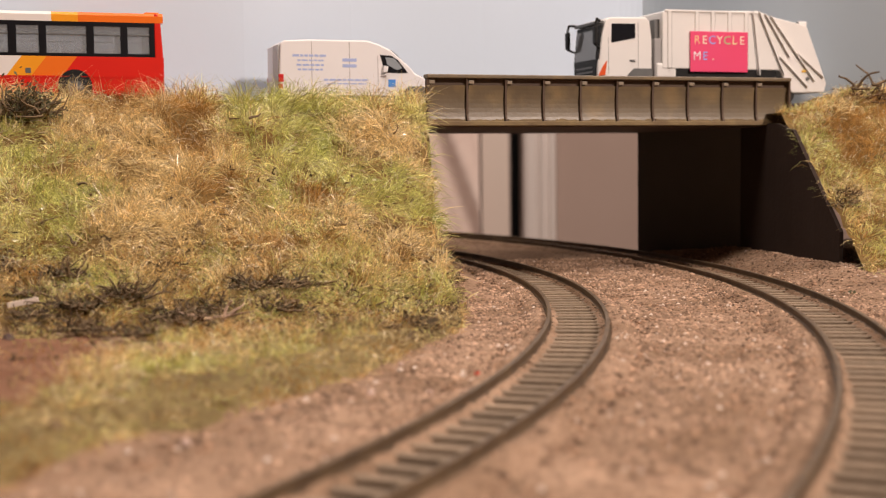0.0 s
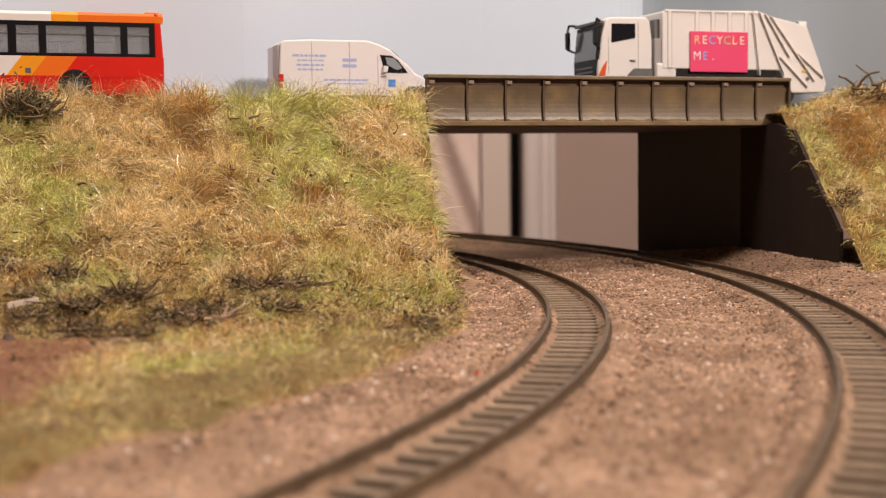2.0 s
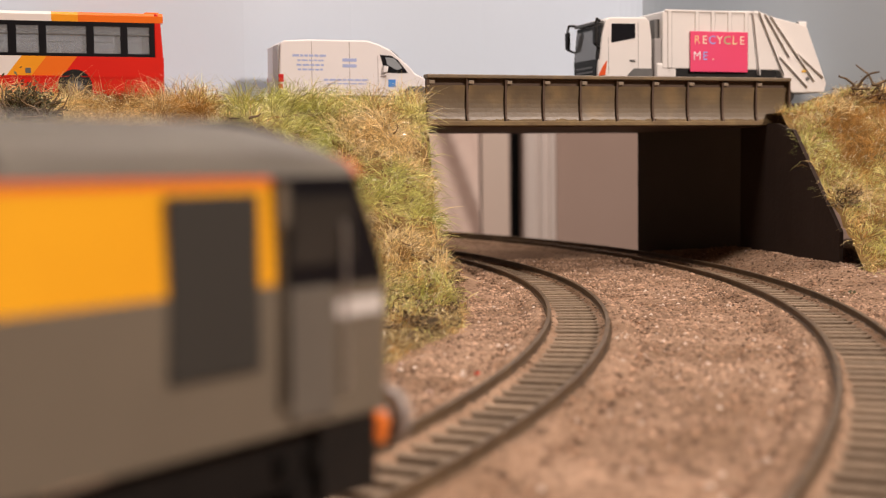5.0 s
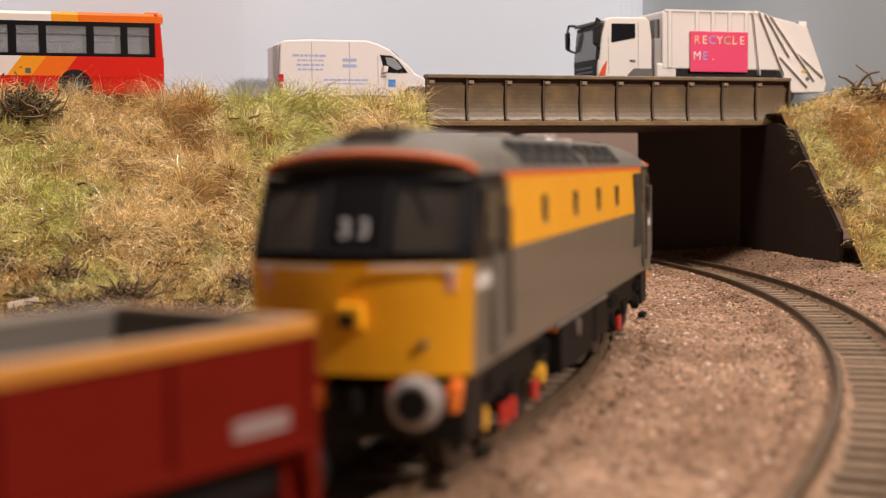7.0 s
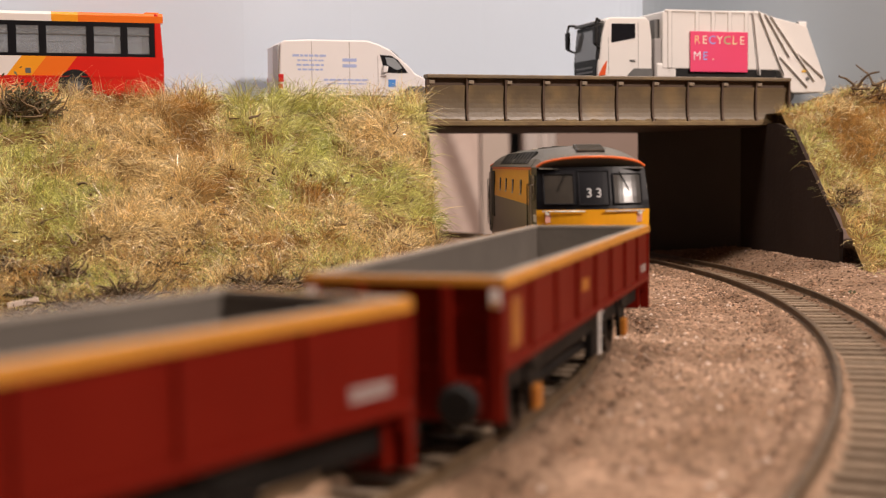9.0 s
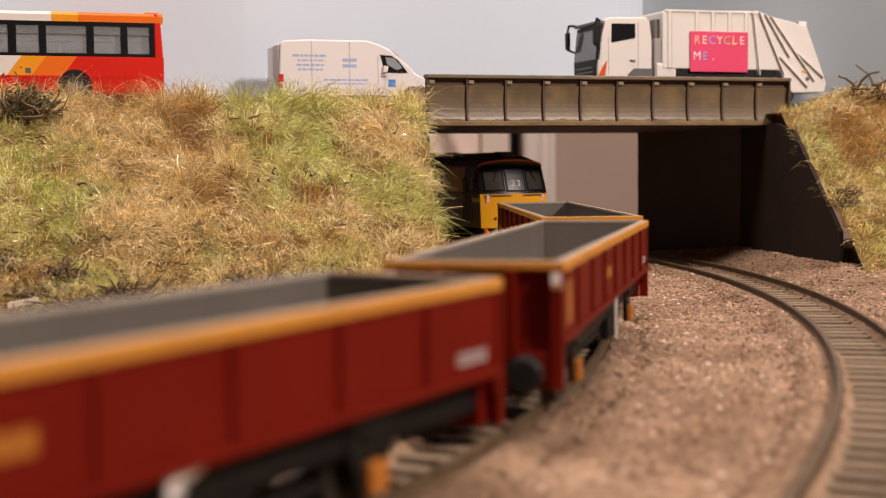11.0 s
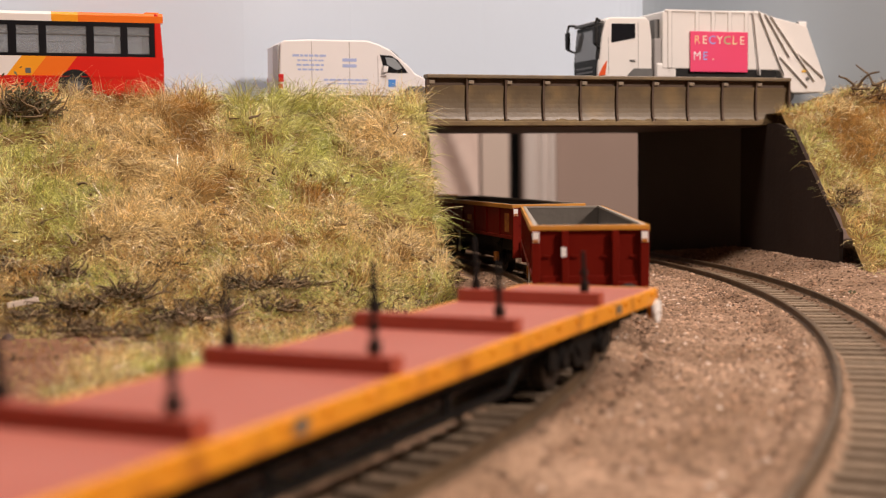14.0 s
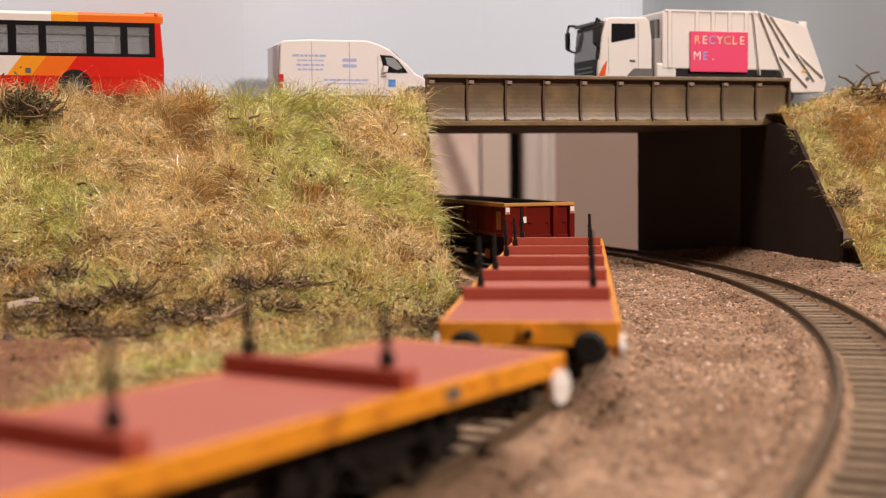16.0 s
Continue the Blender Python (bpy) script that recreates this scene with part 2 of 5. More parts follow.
def bank_left(x, y):
    """Height of the left embankment at a place, below zero outside it."""
    f, c = interp(x, FOOT), crest(x)
    u = (y - f) / (c - f)
    if u <= 0:
        return -4.5
    z = -3.5 + 71.2 * min(1.0, u) ** 1.25
    z += (rough(x, y, 6.0, 27, 3.0) + rough(x, y, 2.6, 9, 9.0)) * min(1, u * 4) * (1 if u < 0.96 else max(0.15, 1 - (u - 0.96) * 20))
    edge = 6.0 - 13.5 * max(0.0, min(1.0, z / 73)) ** 0.5 + rough(y, z, 1.6, 12, 5.0)
    if x > edge:
        z = max(-4.5, z - (x - edge) * 14)
    return min(z, 67.6)


def verge(x, y):
    """The low grass verge in front of the embankment."""
    line = interp(x, [(-120, 150), (-64, 190), (-56, 222), (-40, 242), (-18, 289), (7, 373), (9, 600)])
    return y - line + 5


def ground_z(x, y):
    z = -3.2 + rough(x, y, 0.5, 14, 1.0)
    for tr in (T1, T2):
        d = abs(math.hypot(x - tr[0], y - tr[1]) - tr[2])
        if d < 17:
            z -= 2.6 * min(1.0, (17 - d) / 4.5)
    # the ballast is heaped up towards the far wing wall
    heap = math.hypot(x - T2[0], y - T2[1]) - T2[2] - 17
    if heap > 0:
        z += min(7.0, heap * 0.4) * max(0.0, min(1.0, (y - 430) / 50))
    v = verge(x, y)
    if v > 0 and x < 9:
        z += min(2.5, v * 0.09) + rough(x, y, 0.8, 10, 2.0) * min(1, v / 15)
    return z


def grid_mesh(x0, x1, y0, y1, step, height):
    bm = bmesh.new()
    nx, ny = int((x1 - x0) / step), int((y1 - y0) / step)
    rows = []
    for j in range(ny + 1):
        y = y0 + (y1 - y0) * j / ny
        rows.append([bm.verts.new((x0 + (x1 - x0) * i / nx, y, height(x0 + (x1 - x0) * i / nx, y))) for i in range(nx + 1)])
    for a, b in zip(rows, rows[1:]):
        for i in range(nx):
            bm.faces.new((a[i], a[i + 1], b[i + 1], b[i]))
    return bm


def wing_x(y):
    """Where the black wing wall stands."""
    return interp(y, [(455, 153.0), (500, 152.0), (522, 148.5), (545, 146), (563, 143.5), (600, 137), (672, 100.5)])


def bank_right(x, y):
    f = 462.0 + rough(x, 0, 6, 20, 4.0)
    c = crest(x) - 2
    u = (y - f) / (c - f)
    if u <= 0:
        return -4.5
    z = -3.5 + 78 * min(1.0, u) ** 1.15 + (rough(x, y, 3.0, 20, 6.0) + rough(x, y, 1.2, 6, 7.0)) * min(1, u * 4)
    if x < wing_x(y) + 0.6:
        return -4.5
    return min(z, max(64.0, min(78.0, 65 + (x - 160) * 0.4)))


def board_back(x):
    """The slanting rear edge of the baseboard."""
    return interp(x, [(5, 785), (99, 660), (330, 640)])


def ground_sheet():
    bm = bmesh.new()
    xs = np.linspace(-420, 330, 150)
    rows = []
    for j in range(161):
        v = j / 160
        row = []
        for x in xs:
            y = -90 + v * (board_back(float(x)) + 90)
            row.append(bm.verts.new((float(x), y, ground_z(float(x), y))))
        rows.append(row)
    for a, c in zip(rows, rows[1:]):
        for i in range(len(xs) - 1):
            bm.faces.new((a[i], a[i + 1], c[i + 1], c[i]))
    # the board's thickness all round
    rim = rows[0] + [r[-1] for r in rows[1:]] + rows[-1][-2::-1] + [r[0] for r in rows[-2:0:-1]]
    low = [bm.verts.new((p.co.x, p.co.y, -40)) for p in rim]
    for i in range(len(rim)):
        k = (i + 1) % len(rim)
        bm.faces.new((rim[k], rim[i], low[i], low[k]))
    bm.faces.new(low)
    return bm


ground = part("ground", ground_sheet(), BALLAST)
tagged(ground, "pinkish brown fine ballast spread over the trackbed", "ground", kind="structure")
bank_1 = part("embankment", grid_mesh(-330, 14, 296, 560, 2.5, bank_left), TURF, smooth=True)
tagged(bank_1, "steep rough embankment covered in dry grass", "embankment", kind="structure")


def right_sheet():
    """The far bank, cut along the wing wall."""
    bm = bmesh.new()
    rows = []
    for j in range(81):
        y = 455 + 205 * j / 80
        xa = wing_x(y) + 0.9
        rows.append([bm.verts.new((xa + (330 - xa) * (i / 60) ** 1.5, y, bank_right(xa + (330 - xa) * (i / 60) ** 1.5, y))) for i in range(61)])
    for a, c in zip(rows, rows[1:]):
        for i in range(60):
            bm.faces.new((a[i], a[i + 1], c[i + 1], c[i]))
    return bm


bank_2 = part("embankment", right_sheet(), TURF, smooth=True)
tagged(bank_2, "overgrown embankment with green and rusty grass", "embankment", kind="structure")


VERGE = material("mossy_verge", (0.115, 0.082, 0.036), 0.95, second=(0.25, 0.188, 0.080), scale=55, mix=0.9, bump=1.0, bump_scale=420, fine=(0.09, 0.05, 0.02), fine_scale=300, spec=0.1)


def overlay(name, mat, label, x0, x1, y0, y1, step, inside, category, lift=0.7):
    """A thin irregular layer of material over the ground."""
    def height(x, y):
        k = inside(x, y) + rough(x, y, 9, 25, 11.0)
        return ground_z(x, y) + max(-2.5, min(lift, k * 0.12))
    return tagged(part(name, grid_mesh(x0, x1, y0, y1, step, height), mat, smooth=True), label, category, kind="structure")


overlay("verge", VERGE, "low mossy grass verge along the trackbed", -170, 14, 150, 410, 3.0, lambda x, y: min(verge(x, y), 60 - verge(x, y) * 0.6, 10 - x), "verge", 1.0)
overlay("soil", material("earth_edge", (0.20, 0.122, 0.070), 0.95, second=(0.30, 0.19, 0.115), scale=60, bump=1.0, bump_scale=600, fine=(0.09, 0.05, 0.03), fine_scale=450, spec=0.2),
        "brown earth mixed with ballast edging the verge", -170, 14, 150, 400, 3.0, lambda x, y: min(verge(x, y) + 5, 8 - x), "soil", 0.35)
overlay("soil", SOIL, "bare reddish brown soil at the foot of the embankment", -260, -60, 190, 350, 3.0,
        lambda x, y: min(-71 - x - (y - 250) * 0.18, 343 - y, y - 232 + (x + 80) * 0.35), "soil", 1.3)

# the narrow board that carries the inner track round behind the layout
bm = bmesh.new()
loft(bm, [[(*on_track(T1, s, u)[:2], z) for u, z in ((-34, -40), (34, -40), (34, -7.2), (-34, -7.2))] for s in np.linspace(-2020, 840, 140).tolist()])
tagged(part("baseboard", bm, SOIL), "narrow brown baseboard carrying the curved track", "baseboard", kind="structure")

# ---- loose ballast ----


def stones(count):
    r = np.random.RandomState(5)
    verts, faces = [], []
    base = np.array([(1, 0, 0), (-1, 0, 0), (0, 1, 0), (0, -1, 0), (0, 0, 1), (0, 0, -1)], float)
    tri = [(0, 2, 4), (2, 1, 4), (1, 3, 4), (3, 0, 4), (2, 0, 5), (1, 2, 5), (3, 1, 5), (0, 3, 5)]
    made = 0
    while made < count:
        y = 120 + 520 * r.rand() ** 0.85
        x = -110 + 290 * r.rand()
        if verge(x, y) > 4 and x < 6:
            continue
        skip = False
        for tr in (T1, T2):
            d = abs(math.hypot(x - tr[0], y - tr[1]) - tr[2])
            if d < 12.2 and (d < 10.0 or r.rand() < 0.5):
                skip = True
        if skip:
            continue
        size = 0.24 + 0.65 * r.rand() ** 3.4
        p = base * (size * (0.7 + 0.6 * r.rand(6, 1))) * (1, 1, 0.75)
        a = r.rand() * 6.28
        c, s = math.cos(a), math.sin(a)
        z = ground_z(x, y)
        for tr in (T1, T2):
            d = abs(math.hypot(x - tr[0], y - tr[1]) - tr[2])
            if d < 20:
                z = max(z, float(np.interp(d, (9.0, 9.6, 11.8, 14.5, 17.5, 20), (-2.8, -1.9, -1.6, -2.3, -4.0, -6.2))))
        k = len(verts)
        verts += [((c * q[0] - s * q[1] + x) * MM, (s * q[0] + c * q[1] + y) * MM, (q[2] + z + 0.1 * size) * MM) for q in p]
        faces += [(k + i, k + j, k + l) for i, j, l in tri]
        made += 1
    me = bpy.data.meshes.new("loose_ballast")
    me.from_pydata(verts, [], faces)
    me.materials.append(STONE)
    me.materials.append(material("pale_quartz", (0.72, 0.60, 0.50), 0.35, second=(0.55, 0.40, 0.31), scale=80, per="island", spread=0.2))
    me.polygons.foreach_set("material_index", [1 if (i // 8) % 37 == 0 else 0 for i in range(len(me.polygons))])
    return tagged(new("loose_ballast", me), "scattered fine pink and brown ballast chippings", "gravel", kind="stuff")


stones(42000)

# ---- static grass ----


def blades(name, label, mats, places, length, width, lean, seed):
    """Thin curved grass fibres; places gives (x, y, z, material index, size)."""
    r = np.random.RandomState(seed)
    verts, faces, which = [], [], []
    for x, y, z, mi, size in places:
        L = length * size * (0.4 + 1.3 * r.rand() ** 1.8)
        tuft = Vector((x / 7, y / 7, z / 7))
        comb = np.array((noise.noise(tuft), 0.5 * noise.noise(tuft + Vector((9, 0, 0))), 0.7 * noise.noise(tuft + Vector((0, 9, 0))))) * 1.9
        d = np.array(lean) + comb + r.randn(3) * (0.70, 0.38, 0.42)
        d /= np.linalg.norm(d)
        w = np.cross(d, (r.randn() * 0.4, 1.0, r.randn() * 0.4))
        w *= width * (0.6 + 0.8 * r.rand()) / (np.linalg.norm(w) + 1e-6) * 0.5
        b = np.array((x, y, z - 0.4))
        m = b + d * L * 0.55
        t = b + d * L + np.array((r.randn() * 0.18, r.randn() * 0.1, -0.12 - 0.3 * r.rand())) * L
        k = len(verts)
        verts += [tuple(q * MM) for q in (b - w, b + w, m + w * 0.8, m - w * 0.8, t)]
        faces += [(k, k + 1, k + 2, k + 3), (k + 3, k + 2, k + 4)]
        which += [mi, mi]
    me = bpy.data.meshes.new(name)
    me.from_pydata(verts, [], faces)
    for one in mats:
        me.materials.append(one)
    me.polygons.foreach_set("material_index", which)
    return tagged(new(name, me), label, "grass", kind="stuff")


# tinted growth on the left bank: (x, y, reach, green, brown)
TINTS = [(-48, 470, 20, 1.0, -0.5), (-18, 455, 13, 0.9, -0.3), (-128, 402, 20, 0.9, -0.3), (-33, 400, 14, 0.8, -0.2), (-64, 500, 16, 0.5, -0.2), (-160, 440, 18, 0.6, -0.2),
         (-105, 464, 21, -0.9, -0.1), (-85, 414, 19, -0.9, -0.2), (-112, 492, 20, -0.8, 0.3), (-20, 500, 11, -0.6, 0.0), (-60, 395, 12, -0.5, 0.1),
         (-77, 432, 9, -0.5, 1.0), (-41, 447, 9, -0.3, 0.8), (-96, 480, 8, -0.3, 0.7), (-12, 415, 8, -0.4, 0.6), (-112, 385, 8, -0.4, 0.7), (-62, 470, 6, -0.2, 0.8)]


def tint(x, y):
    g = b = 0.0
    for cx, cy, reach, dg, db in TINTS:
        k = 0.95 * math.exp(-((x - cx) ** 2 + ((y - cy) * 0.9) ** 2) / reach ** 2)
        g, b = g + dg * k, b + db * k
    return g, b


def patch(x, y, r, green, brown):
    """Which of green, straw or brown grass grows at a place, or a pale painted glint."""
    if r.rand() < 0.06:
        return 3
    g = 0.8 * noise.noise(Vector((x / 21, y / 26, 4.2))) + 0.6 * noise.noise(Vector((x / 8, y / 8, 1.2))) + green + 0.75 * (r.rand() - 0.5)
    b = 0.8 * noise.noise(Vector((x / 20, y / 22, 14.2))) + 0.6 * noise.noise(Vector((x / 7, y / 7, 8.2))) + brown + 0.7 * (r.rand() - 0.5)
    if b > 0.38:
        return 2
    return 0 if g > 0.1 else 1


def left_grass(count):
    r = np.random.RandomState(3)
    out = []
    while len(out) < count:
        x = -190 + 200 * r.rand()
        y = 330 + 215 * r.rand()
        if y > crest(x) + 10:
            continue
        z = bank_left(x, y)
        if z < 0 or (z < 9 and r.rand() > 0.2 + z / 12):
            continue
        bare = noise.noise(Vector((x / 14, y / 14, 21.0)))
        if bare > 0.28 and r.rand() < 0.7:
            continue
        g, b = tint(x, y)
        out.append((x, y, z, patch(x, y, r, g - 0.04, b), 1.0 if z < 62 else 1.6))
    return out


def right_grass(count):
    r = np.random.RandomState(4)
    out = []
    while len(out) < count:
        x = 146 + 80 * r.rand()
        y = 462 + 135 * r.rand()
        z = bank_right(x, y)
        if z < -1 or y > crest(x) + 12 or x < wing_x(y) + 2.0:
            continue
        rusty = 0.55 if x > 163 and z > 42 else (0.02 if x < 170 else 0.2)
        out.append((x, y, z, patch(x, y, r, 0.18 if z < 55 and x < 175 else -0.15, rusty), 1.0))
    return out


def verge_grass(count):
    r = np.random.RandomState(6)
    out = []
    while len(out) < count:
        x = -150 + 160 * r.rand()
        y = 170 + 240 * r.rand()
        v = verge(x, y)
        if v < 1 or v > 190 or x > 6:
            continue
        n = noise.noise(Vector((x / 18, y / 18, 31.0)))
        if r.rand() > 0.5 + n + (0.35 if v < 55 else 0.2) - v / 420:
            continue
        if x < -80 and y < 330 and y > 225 - (x + 75) * 0.3 and r.rand() < 0.9:
            continue
        g = 0.9 if math.hypot(x + 58, y - 282) < 10 or math.hypot(x + 46, y - 362) < 7 else -0.02
        out.append((x, y, max(ground_z(x, y), bank_left(x, y)), patch(x, y, r, g, 0.16 if g < 0 else -0.6), 0.5 if v < 50 else 0.95))
    return out


GRASSES = [GRASS_GREEN, GRASS_STRAW, GRASS_BROWN, GRASS_GLINT]
blades("bank_grass", "matted dry straw and green static grass on the embankment", GRASSES, left_grass(100000), 7.0, 0.155, (0.05, -0.42, 0.55), 1)
blades("bank_grass", "green and rusty brown grass on the far embankment", GRASSES, right_grass(32000), 5.2, 0.14, (0.12, -0.45, 0.75), 2)
blades("verge_grass", "short sparse mossy grass on the verge", GRASSES, verge_grass(52000), 6.0, 0.12, (0.1, -0.3, 0.7), 3)

# ---- litter at the foot of the bank ----


def litter(count):
    r = np.random.RandomState(12)
    verts, faces = [], []
    made = 0
    while made < count:
        x = -165 + 172 * r.rand()
        y = 205 + 300 * r.rand()
        v = verge(x, y)
        z = max(ground_z(x, y), bank_left(x, y))
        if v < 2 or z > 64 or x > 7 or (z > 22 and r.rand() > 0.10) or (y < 328 and r.rand() > 0.06):
            continue
        clump = noise.noise(Vector((x / 11, y / 11, 51.0)))
        if r.rand() > 0.12 + max(0, clump) * 1.5 * (1.2 if 330 < y < 390 else 0.35):
            continue
        a, L, w = r.rand() * 6.28, 0.5 + 2.6 * r.rand() ** 2, 0.12 + 0.25 * r.rand()
        d = np.array((math.cos(a), math.sin(a) * 0.8, (r.rand() - 0.25) * 0.9)) * L
        n = np.array((-math.sin(a), math.cos(a), 0.3)) * w
        u = np.array((0, 0, w))
        b = np.array((x, y, z + 0.8 + 2.4 * r.rand()))
        k = len(verts)
        verts += [tuple(q * MM) for q in (b - n, b + n, b + u, b + d * 0.5 + n * 0.6 + u * r.randn() * 2, b + d)]
        faces += [(k, k + 1, k + 3), (k + 1, k + 2, k + 3), (k + 2, k, k + 3), (k, k + 3, k + 4), (k + 1, k + 4, k + 3), (k, k + 1, k + 4)]
        made += 1
    me = bpy.data.meshes.new("leaf_litter")
    me.from_pydata(verts, [], faces)
    me.materials.append(TWIG_BROWN)
    return tagged(new("leaf_litter", me), "dark brown twiggy litter at the foot of the bank", "litter", kind="stuff")


litter(5200)

# ---- twigs and bushes ----


def twig_lines(r, count, reach, thick, flat=0.5):
    """Crooked branching stems as thin tapered tubes."""
    bm = bmesh.new()
    for _ in range(count):
        a = r.uniform(0, 6.28)
        p = Vector((r.gauss(0, reach * 0.45), r.gauss(0, reach * 0.3), r.uniform(0, reach * 0.2)))
        d = Vector((math.cos(a), math.sin(a) * 0.6, r.uniform(-0.1, 1.0) * flat)).normalized()
        rad = thick * r.uniform(0.6, 1.3)
        steps = r.randint(3, 5)
        for k in range(steps):
            q = p + d * reach * r.uniform(0.14, 0.3)
            if q.z < 0:
                q.z = 0.1
            tube(bm, p, q, rad, rad * 0.8, seg=4)
            p, rad = q, rad * 0.82
            d = (d + Vector((r.gauss(0, 0.55), r.gauss(0, 0.4), r.gauss(0, 0.45)))).normalized()
    return bm


def bush(name, x, y, z, reach, count, thick, mat, label, category, seed, flat=0.5, leaves=0):
    r = random.Random(seed)
    bm = twig_lines(r, count, reach, thick, flat)
    for _ in range(leaves):
        c = Vector((r.gauss(0, reach * 0.42), r.gauss(0, reach * 0.3), abs(r.gauss(0, reach * (0.5 if flat > 1 else 0.16)))))
        u = Vector((r.gauss(0, 1), r.gauss(0, 1), r.gauss(0, 0.7))).normalized() * r.uniform(0.5, 1.1)
        w = u.orthogonal().normalized() * r.uniform(0.25, 0.5)
        f = bm.faces.new([bm.verts.new(c + q) for q in (-u, w, u, -w + Vector((0, 0, 0.2)))])
        f.material_index = 1
    ob = part(name, bm, [mat, LEAF], m=at(x, y, z))
    return tagged(ob, label, category, "dead growth on the banks")


BUSHES = [(-146, 461, 60, 10.5, 150), (-130, 381, 14, 7, 30), (-109, 377, 12, 9, 26), (-99, 356, 2, 8, 44), (-88, 366, 4, 9, 40), (-112, 353, 2, 7, 30),
          (-73, 358, 0, 9, 50), (-64, 362, 1, 9, 46), (-56, 377, 6, 8, 34), (-44, 381, 6, 8, 34), (-94, 337, -1, 8, 34), (-76, 326, -1, 7, 22),
          (-69, 347, -1, 9, 34), (2, 470, 2, 6, 26), (160, 516, 27, 6, 40), (157, 508, 20, 6, 40), (151, 499, 15, 6, 34), (149, 503, 5, 6, 28), (-45, 366, 0, 7, 20),
          (-118, 368, 8, 8, 22)]
for k, (x, y, z, reach, count) in enumerate(BUSHES):
    z = bank_right(x, y) if x > 100 else max(bank_left(x, y), ground_z(x, y)) + (2.0 if k == 0 else 2.2)
    bush("twig_clump", x, y, z - 0.5, reach if k == 0 else reach * 0.85, int(count * (1.1 if k == 0 else 1.5)), 0.42, TWIG, "tangled clump of dark curled twigs on the bank", "bush", 40 + k, 2.2 if k == 0 else 0.45,
         750 if k == 0 else count * 2)
bush("twig_heap", -64, 351, max(bank_left(-64, 351), ground_z(-64, 351)) + 2.5, 8, 12, 0.6, material("bleached_twig", (0.40, 0.27, 0.19), 0.8, second=(0.28, 0.18, 0.12), scale=200), "bleached pale broken twigs on the verge", "twigs", 91, 0.1)
bush("thorn_bush", 191, 582, 68, 10, 80, 0.45, material("rusty_twig", (0.15, 0.075, 0.03), 0.9, second=(0.08, 0.05, 0.025), scale=150), "rust-brown scrubby bush on the far bank", "bush", 92, 1.2, 120)
bush("bare_branch", 182, 576, 74, 14, 5, 0.9, TWIG, "bare forked dark branch sticking up from the bank", "branch", 99, 1.4)
TWIGS = [(-113.6, 414, 31), (-62, 437, 36), (-23, 427, 25), (-35, 417, 22), (-38, 406, 15), (-79, 479, 62), (-66, 475, 58), (-124, 447, 51), (-107, 399, 25),
         (-19.7, 376, 1), (-19.4, 489, 57), (-45.5, 366, 2), (-116, 420, 33), (-126, 400, 26), (-98, 430, 38), (-52, 452, 42), (-70, 420, 28)]
for k, (x, y, z) in enumerate(TWIGS):
    bush("twig", x, y, max(bank_left(x, y), ground_z(x, y)) + 3.2, 6.0, 1, 0.45, TWIG, "short dark crooked twig caught in the grass", "twig", 140 + k, 0.6)
tagged(part("paper_scrap", bx(-4.2, 4.2, -0.3, 0.3, 0, 1.6, bevel=0.2), material("pale_card", (0.75, 0.62, 0.52), 0.8), m=at(-116, 359, max(bank_left(-116, 359), ground_z(-116, 359)) + 3.8, 12, 0, -9)),
       "small pale scrap of card lying in the grass", "scrap")
bm = bmesh.new()
bmesh.ops.create_icosphere(bm, subdivisions=2, radius=1.6)
for v in bm.verts:
    v.co *= 1 + 0.25 * noise.noise(v.co * 0.7)
tagged(part("dark_stone", bm, material("dark_stone", (0.05, 0.025, 0.02), 0.7, second=(0.09, 0.05, 0.04), scale=300), m=at(-110, 328, 0.6)), "small dark reddish stone on the soil", "stone")
bm = bmesh.new()
bmesh.ops.create_icosphere(bm, subdivisions=2, radius=1.3)
for v in bm.verts:
    v.co *= 1 + 0.3 * noise.noise(v.co * 0.9)
tagged(part("moss_lump", bm, TWIG, m=at(-64.7, 214.9, 0.6)), "dark lump of moss on the verge", "moss")
for k, (x, y, s) in enumerate(((-43.3, 216, 0.9), (-15, 262, 0.9), (-3, 262, 0.6), (-57, 262, 0.7), (-10, 300, 0.6))):
    bm = bmesh.new()
    bmesh.ops.create_icosphere(bm, subdivisions=1, radius=s)
    for v in bm.verts:
        v.co *= 1 + 0.35 * noise.noise(v.co * 1.3 + Vector((k, 0, 0)))
    tagged(part("pale_chipping", bm, material("pale_chipping", (0.55, 0.40, 0.33), 0.8), m=at(x, y, -2.6)), "pale pinkish stone chipping on the ballast", "stone", "pale chippings")

tagged(part("red_chip", bx(-0.5, 0.5, -0.4, 0.4, 0, 0.8, bevel=0.15), material("red_chip", (0.55, 0.06, 0.03), 0.7), m=at(7.2, 283, -2.6, 30)), "tiny red chip lying by the rail", "chip")
for x, y, n in ((138.5, 470, 60), (140.5, 446, 24)):
    bush("moss_tuft", x, y, -2.6, 2.6, 2, 0.2, TWIG, "small green tuft of moss beside the rail", "moss", 300 + n, 0.4, n)

# ---- bridge ----


